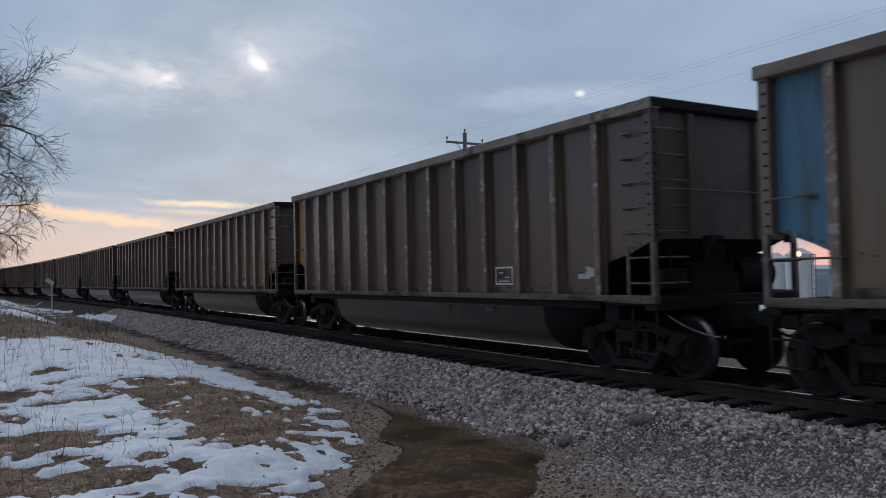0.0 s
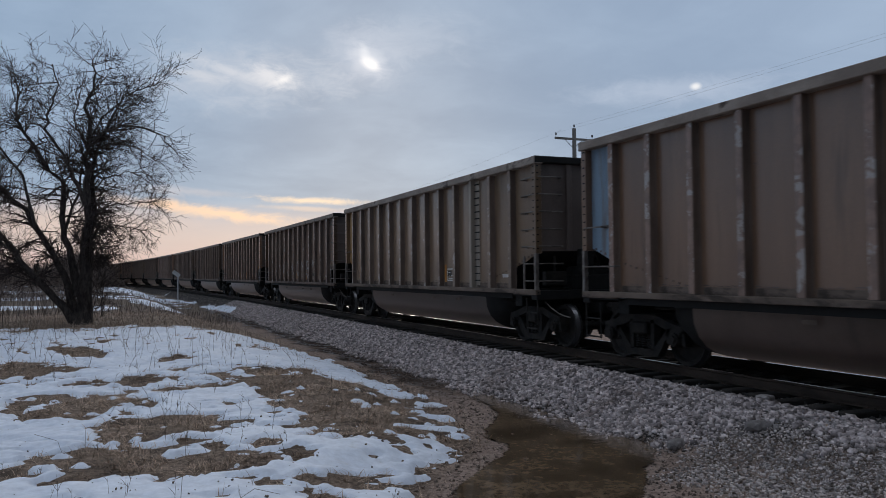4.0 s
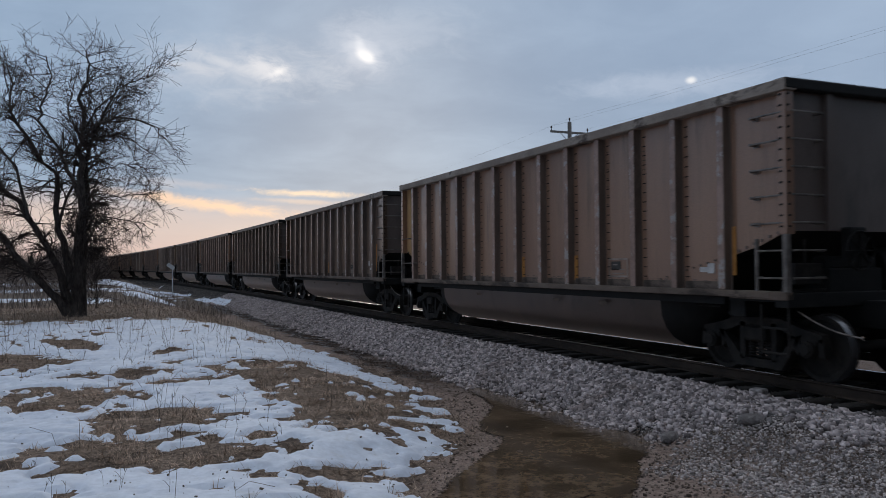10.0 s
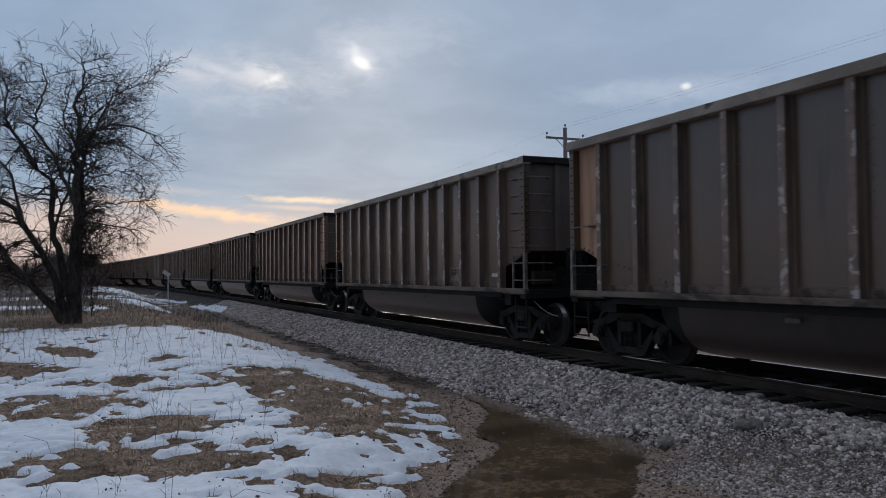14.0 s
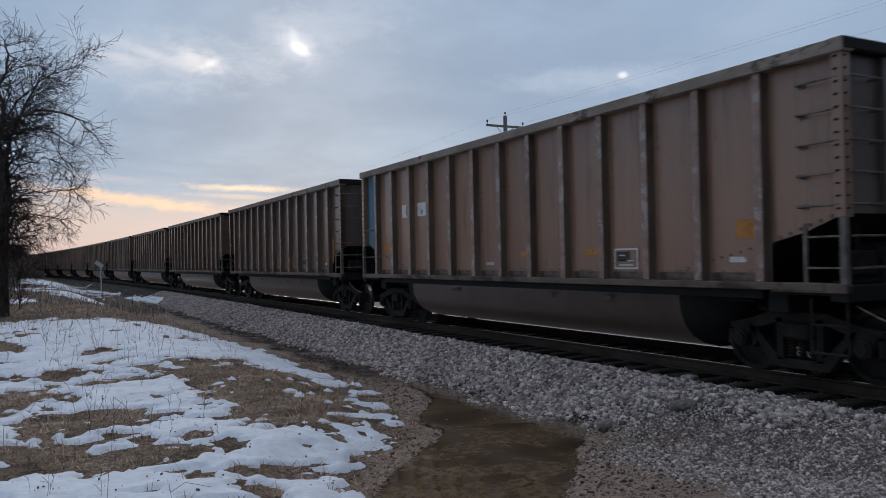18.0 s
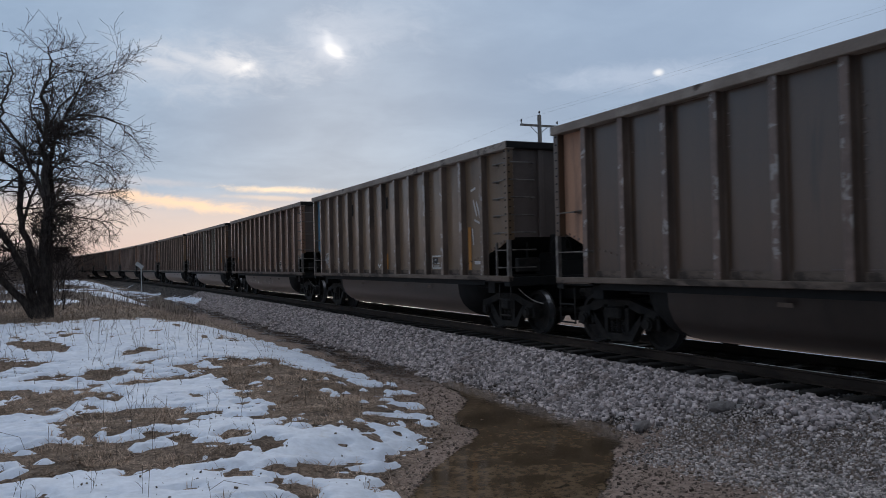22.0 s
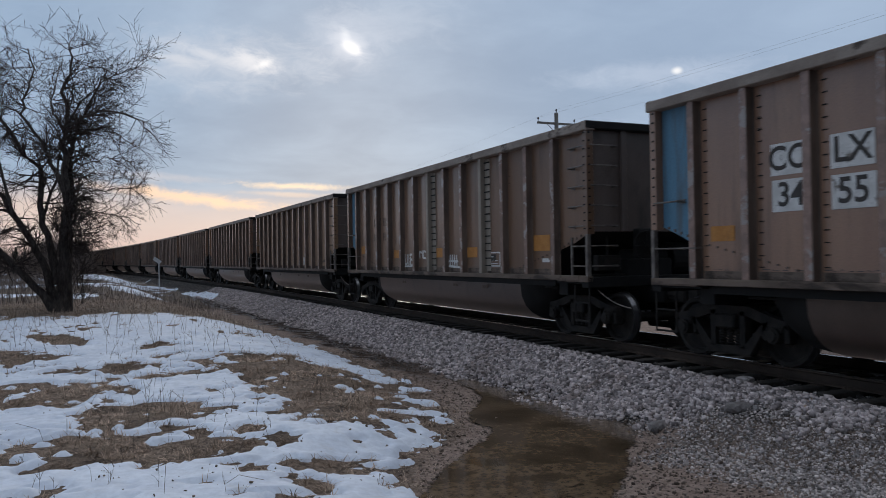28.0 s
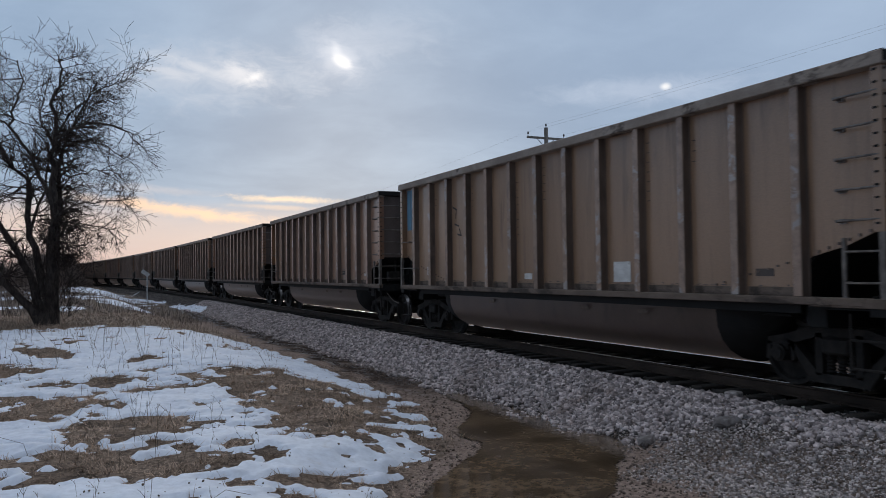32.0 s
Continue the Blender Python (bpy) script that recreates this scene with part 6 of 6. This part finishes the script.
def build_weeds():
    rnd = random.Random(33)
    spots = []
    for i in range(190):
        spots.append((rnd.uniform(-3.6, 4.2), rnd.uniform(17.0, 27.0), rnd.uniform(0.25, 0.95)))
    for i in range(40):
        spots.append((rnd.uniform(-2.2, 4.4), rnd.uniform(10.0, 18.0), rnd.uniform(0.15, 0.5)))
    for i in range(26):
        spots.append((rnd.gauss(0.9, 0.45), rnd.gauss(11.1, 0.7), rnd.uniform(0.25, 0.6)))
    for i in range(24):
        spots.append((rnd.uniform(-1.2, 2.6), rnd.uniform(7.2, 10.0), rnd.uniform(0.12, 0.34)))
    for i in range(120):
        spots.append((rnd.uniform(-13, 4.6), rnd.uniform(27, 40), rnd.uniform(0.4, 1.1)))
    rows = ([], [])
    for x, y, h in spots:
        if x > float(bank_edge(y)):
            continue
        weed(rows, x, y, h, rnd, rnd.choice((1, 3, 5)))
    o = new("dead_weeds", mesh_of("dead_weeds", rows[0], rows[1], M_WEED))
    tagged(o, "thin dead weed stems poking through the snow", "weeds", kind="stuff")
    # bent single canes
    for x, y, pts in ((-0.55, 10.2, [(0, 0, 0), (-0.05, 0, 0.16), (-0.3, 0.1, 0.24)]), (-0.3, 10.0, [(0, 0, 0), (0, 0, 0.30)]), (0.25, 10.3, [(0, 0, 0), (-0.16, 0, 0.34)]), (2.35, 9.6, [(0, 0, 0), (0.12, 0, 0.14), (0.2, -0.02, 0.02)]),
                      (1.05, 7.5, [(0, 0, 0), (0.18, 0, 0.10), (0.42, 0, 0.02)]), (3.0, 10.1, [(0, 0, 0), (0.2, 0.1, 0.2)]), (1.9, 18.9, [(0, 0, 0), (0.05, 0, 0.6), (0.1, 0, 1.25)]), (0.55, 7.35, [(0, 0, 0), (0.02, 0, 0.3)])):
        bm = fresh()
        z = float(ground_z(x, y)) + 0.01
        for a, b in zip(pts, pts[1:]):
            rod(bm, (a[0], a[1], a[2]), (b[0], b[1], b[2]), 0.0022, 5)
        c = part("dead_cane", bm, M_WEED, None)
        tagged(c, "single bent dead cane standing in snow", "weed", "canes in the snow")
        c.location = (x, y, z)


build_weeds()


# ---- distance: brush, spruces, sheds, poles ----
def brush(name, count, place, height, material, label, seed, width=0.05, spreadout=0.5):
    """Upright forked stems as thin crossed slivers, in a loose band."""
    rng = np.random.RandomState(seed)
    x, y, hs = place(rng, count)
    out = []
    for k in range(7):
        a = rng.rand(count) * 6.283
        lean = (0.08 if k == 0 else spreadout) * rng.rand(count)
        h0 = np.zeros(count) if k == 0 else hs * (0.15 + 0.45 * rng.rand(count))
        ln = hs * (0.95 if k == 0 else 0.25 + 0.35 * rng.rand(count))
        w = width * (1.0 if k == 0 else 0.55)
        b = rng.rand(count) * 6.283
        px, py = np.cos(b) * w / 2, np.sin(b) * w / 2
        z = ground_z(x, y)
        tx, ty, tz = x + np.cos(a) * np.sin(lean) * ln, y + np.sin(a) * np.sin(lean) * ln, z + h0 + np.cos(lean) * ln
        out.append(np.stack([np.stack(p, -1) for p in ((x - px, y - py, z + h0), (x + px, y + py, z + h0), (tx, ty, tz))], 1))
    o = bulk(name, np.concatenate(out), [[0, 1, 2]], material)
    return tagged(o, label, "brush", kind="stuff")


def spruce(x, y, h, seed):
    rnd = random.Random(seed)
    t = thing("spruce", "dark pointed spruce at the far edge of the field", "tree", "far spruces", pose(x, y, float(ground_z(x, y))))
    bm = fresh()
    rod(bm, (0, 0, 0), (0, 0, h * 0.95), 0.16, 6, 0.02)
    part("trunk", bm, M_BARK, t)
    verts, faces = [], []
    for k in range(int(h * 26)):
        z = h * (0.1 + 0.88 * rnd.random())
        r = (h - z) * 0.27 * rnd.uniform(0.6, 1.1) + 0.08
        a = rnd.uniform(0, 6.283)
        c, s = math.cos(a), math.sin(a)
        w = 0.16 + r * 0.18
        b = len(verts)
        verts += [(0, 0, z + 0.08), (c * r * 0.6 - s * w, s * r * 0.6 + c * w, z - r * 0.12), (c * r, s * r, z - r * 0.28), (c * r * 0.6 + s * w, s * r * 0.6 - c * w, z - r * 0.12)]
        faces += [(b, b + 1, b + 2), (b, b + 2, b + 3)]
    o = new("crown", mesh_of("crown", verts, faces, M_SPRUCE))
    o.parent = t


def at_bearing(az, dist):
    return dist * math.sin(radians(az)), dist * math.cos(radians(az))


def far_woods():
    def left(rng, n):
        az = -34 + 33.2 * rng.rand(n)
        d = 118 + 60 * rng.rand(n)
        hs = (2.4 + 2.8 * rng.rand(n)) * (0.6 + 0.8 * noise2(az * 10, d * 0.02, 9.0, 3))
        return d * np.sin(np.radians(az)), d * np.cos(np.radians(az)), hs
    brush("field_brush", 5200, left, 3, M_WOODS, "grey-brown leafless thicket across the far field", 51, 0.11, 0.7)

    def end(rng, n):
        az = -3.5 + 4.2 * rng.rand(n)
        d = 128 + 45 * rng.rand(n)
        hs = (4.0 + 2.2 * rng.rand(n)) * (1 - 0.8 * smooth01(az, -0.7, 0.3))
        return d * np.sin(np.radians(az)), d * np.cos(np.radians(az)), hs
    brush("trackside_brush", 5200, end, 4, M_WOODS, "dense leafless brush inside the railway's curve", 52, 0.12, 0.7)

    def tall(rng, n):
        az = np.where(rng.rand(n) < 0.5, -13.2 + 1.8 * rng.randn(n) * 0.6, -30 + 14 * rng.rand(n))
        d = 170 + 50 * rng.rand(n)
        hs = 6 + 4 * rng.rand(n)
        return d * np.sin(np.radians(az)), d * np.cos(np.radians(az)), hs
    brush("far_woods", 1300, tall, 8, M_WOODS, "hazy line of bare trees beyond the field", 53, 0.16, 0.9)

    def beyond(rng, n):
        az = -6 + 40 * rng.rand(n)
        d = 330 + 60 * rng.rand(n)
        return d * np.sin(np.radians(az)) + 20, d * np.cos(np.radians(az)), 5 + 3 * rng.rand(n)
    brush("woods_beyond_track", 2600, beyond, 6, M_WOODS, "bare trees beyond the railway", 54, 0.25, 0.8)
    for az, d, h in ((-10.1, 150, 7.0), (-9.35, 152, 6.2), (-8.2, 148, 7.2), (-4.6, 120, 4.2), (-11.0, 158, 5.5), (-14.5, 165, 6.8)):
        spruce(*at_bearing(az, d), h, int(d * 10))
    # shrubs in the middle distance
    def mid(rng, n):
        return -9 + 8.0 * rng.rand(n), 50 + 26 * rng.rand(n), 0.5 + 1.0 * rng.rand(n)
    brush("field_shrubs", 500, mid, 1, M_WOODS, "low leafless shrubs scattered on the field", 55, 0.03, 0.6)

    def sapling(rng, n):
        return -3.9 + 0.5 * rng.randn(n), 29.5 + 0.5 * rng.randn(n), 0.8 + 1.0 * rng.rand(n)
    brush("saplings", 26, sapling, 1, M_TWIG, "a few thin bare saplings in tall grass", 56, 0.02, 0.5)


far_woods()


def utility_pole(x, y, top, half, label, arm=True, turn=0.0):
    z = float(ground_z(x, y)) - 0.2
    p = thing("utility_pole", label, "utility pole", "poles of the power line", pose(x, y, z, 0, 0, turn))
    h = top - z
    bm = fresh()
    rod(bm, (0, 0, 0), (0, 0, h), 0.16, 12, 0.11)
    part("pole", bm, M_POLE, p)
    if arm:
        part("crossarm", box(fresh(), -half, half, -0.05, 0.05, h - 0.66, h - 0.54, 0.008), M_POLE, p)
        bm = fresh()
        for s in (-1, 1):
            rod(bm, (s * 0.6, 0.04, h - 0.62), (0, 0.1, h - 1.1), 0.02, 5)
        part("brace", bm, M_WIRE, p)
        for s in (-half + 0.06, 0.0, half - 0.06):
            bm = fresh()
            base = h - 0.54 if s else h - 0.02
            rod(bm, (s, 0, base), (s, 0, base + 0.16), 0.016, 6)
            rod(bm, (s, 0, base + 0.12), (s, 0, base + 0.24), 0.055, 8, 0.035)
            part("insulator", bm, M_BARK, p)
    return p


def wires():
    x0, y0, top = 23.8, 37.0, 10.37
    utility_pole(x0, y0, top, 1.25, "weathered grey pole with a crossarm beyond the train")
    utility_pole(x0, -9.0, top, 1.25, "weathered grey pole with a crossarm beside the road")
    utility_pole(x0 - 2, 112.0, 7.6, 1.25, "weathered grey pole far down the line")
    for dx, dz in ((-1.19, -0.32), (0.0, 0.2), (1.19, -0.32)):
        for ya, yb, za, zb, xa, xb in ((-9.0, y0, top, top, x0, x0), (y0, 112.0, top, 7.6, x0, x0 - 2)):
            pts = []
            for i in range(17):
                k = i / 16
                pts.append(Vector((xa + (xb - xa) * k + dx, ya + (yb - ya) * k, za + (zb - za) * k + dz - 0.35 * 4 * k * (1 - k))))
            rows = ([], [])
            tube(rows, pts, [0.0026 if yb == y0 else 0.0016] * 17, 4)
            w = new("power_line", mesh_of("power_line", rows[0], rows[1], M_WIRE))
            tagged(w, "thin power wire slung between poles", "wire", "wires of the power line")
    px, py = at_bearing(-7.1, 95)
    utility_pole(px, py, 9.4, 0.9, "thin dark pole standing across the field", False)
    px, py = at_bearing(-12.6, 120)
    utility_pole(px, py, 8.2, 0.9, "thin dark pole standing across the field", False)


wires()


def trackside_sign():
    x, y = 5.35, 74.0
    z = float(ground_z(x, y)) - 0.1
    s = thing("trackside_sign", "weathered white slanted board on a steel post beside the track", "sign", at=pose(x, y, z))
    part("post", rod(fresh(), (0, 0, 0), (0, 0, 2.6), 0.05, 8), M_SIGN, s)
    bm = box(fresh(), -0.36, 0.36, -0.015, 0.015, -0.17, 0.17, 0.004)
    b = part("board", bm, M_SIGN, s)
    b.matrix_basis = pose(-0.15, -0.07, 2.62, 0, 38, -6)


trackside_sign()


def sheds():
    # white steel shed and two tanks beyond the track
    cx, cy = at_bearing(57.4, 50)
    z = float(ground_z(cx, cy)) - 0.05
    shed = thing("steel_shed", "low white ribbed steel shed beyond the railway", "shed", at=pose(cx, cy, z, 0, 0, -54))
    bm = box(fresh(), -1.9, 1.9, -2.2, 2.2, 0, 2.1)
    part("wall", bm, M_TANK, shed)
    rib = part("wall_rib", box(fresh(), -0.03, 0.03, -2.22, -2.2, 0.05, 2.05), M_TANK, shed)
    rib.location.x = -1.8
    for i in range(1, 15):
        twin(rib, -1.8 + i * 0.25)
    bm = fresh()
    prism(bm, [(-2.35, 2.08), (0, 2.28), (2.35, 2.08), (2.35, 2.14), (0, 2.35), (-2.35, 2.14)], -2.0, 2.0)
    part("roof", bm, M_ROOF, shed)
    part("door", box(fresh(), -1.2, -0.2, -2.24, -2.2, 0, 1.8), M_ROOF, shed)
    for az, d, r, h in ((54.15, 47.5, 0.62, 2.75), (55.6, 46.0, 0.72, 2.95), (53.0, 49.0, 0.45, 2.45)):
        x, y = at_bearing(az, d)
        t = thing("storage_tank", "white upright storage tank with a low cone top", "tank", "tanks by the shed", pose(x, y, float(ground_z(x, y)) - 0.05))
        bm = fresh()
        rod(bm, (0, 0, 0), (0, 0, h), r, 24)
        part("shell", bm, M_TANK, t)
        bm = fresh()
        rod(bm, (0, 0, h), (0, 0, h + 0.35), r * 1.03, 24, 0.15)
        part("cone_top", bm, M_TANK, t)
        bm = fresh()
        for k in range(8):
            rod(bm, (-0.2, -r - 0.1, 0.4 + k * 0.36), (0.2, -r - 0.1, 0.4 + k * 0.36), 0.015, 5)
        for s in (-0.2, 0.2):
            rod(bm, (s, -r - 0.1, 0.2), (s, -r - 0.1, h), 0.02, 5)
        part("ladder", bm, M_WIRE, t)
    # yard lamp on the shed corner
    lx, ly = at_bearing(55.46, 44.2)
    lamp = thing("yard_lamp", "small yellow yard lamp glowing on a post", "lamp", at=pose(lx, ly, float(ground_z(lx, ly))))
    part("post", rod(fresh(), (0, 0, 0), (0, 0, 2.9), 0.05, 8), M_POLE, lamp)
    g = bpy.data.materials.new("glowing_yellow_glass")
    g.use_nodes = True
    bs = g.node_tree.nodes["Principled BSDF"]
    bs.inputs["Base Color"].default_value = (0.9, 0.75, 0.3, 1)
    bs.inputs["Emission Color"].default_value = (1.0, 0.78, 0.25, 1)
    bs.inputs["Emission Strength"].default_value = 4.0
    bm = fresh()
    bmesh.ops.create_uvsphere(bm, u_segments=12, v_segments=8, radius=0.13, matrix=Matrix.Translation((0, -0.1, 2.9)))
    part("globe", bm, g, lamp, "glowing globe")
    # far house with a pale roof
    hx, hy = at_bearing(-8.7, 142)
    house = thing("far_house", "small house with a pale metal roof behind brush", "house", at=pose(hx, hy, float(ground_z(hx, hy)), 0, 0, 10))
    part("wall", box(fresh(), -2.6, 2.6, -2, 2, 0, 2.2), M_TANK, house)
    bm = fresh()
    prism(bm, [(-2.4, 2.1), (0, 3.4), (2.4, 2.1), (2.4, 2.2), (0, 3.5), (-2.4, 2.2)], -2.9, 2.9)
    part("roof", bm, M_ROOF, house)


sheds()


# ---- what moves ----
S0, CAR_GAP, SPEED, BRAKE, BRAKE_T = 8.343, 16.18, 6.502, 0.02435, 9.94


def run(t):
    """Metres the train has gone since 6 s; it slows gently from 10 s on."""
    return SPEED * (t - 6) - BRAKE * max(0.0, t - BRAKE_T) ** 2


def motions():
    for n, car in CARS.items():
        walk(car, [(float(t), on_track(S0 + CAR_GAP * n - run(t))) for t in range(33)])
        if -4 <= n <= 13:
            for b in [c for c in car.children if c.name.startswith("bogie")]:
                for w in [c for c in b.children if c.name.startswith("wheelset")]:
                    y = w.location.y
                    walk(w, [(i / 10, pose(0, y, R_WHEEL, math.degrees(run(i / 10) / R_WHEEL))) for i in range(321)])


motions()
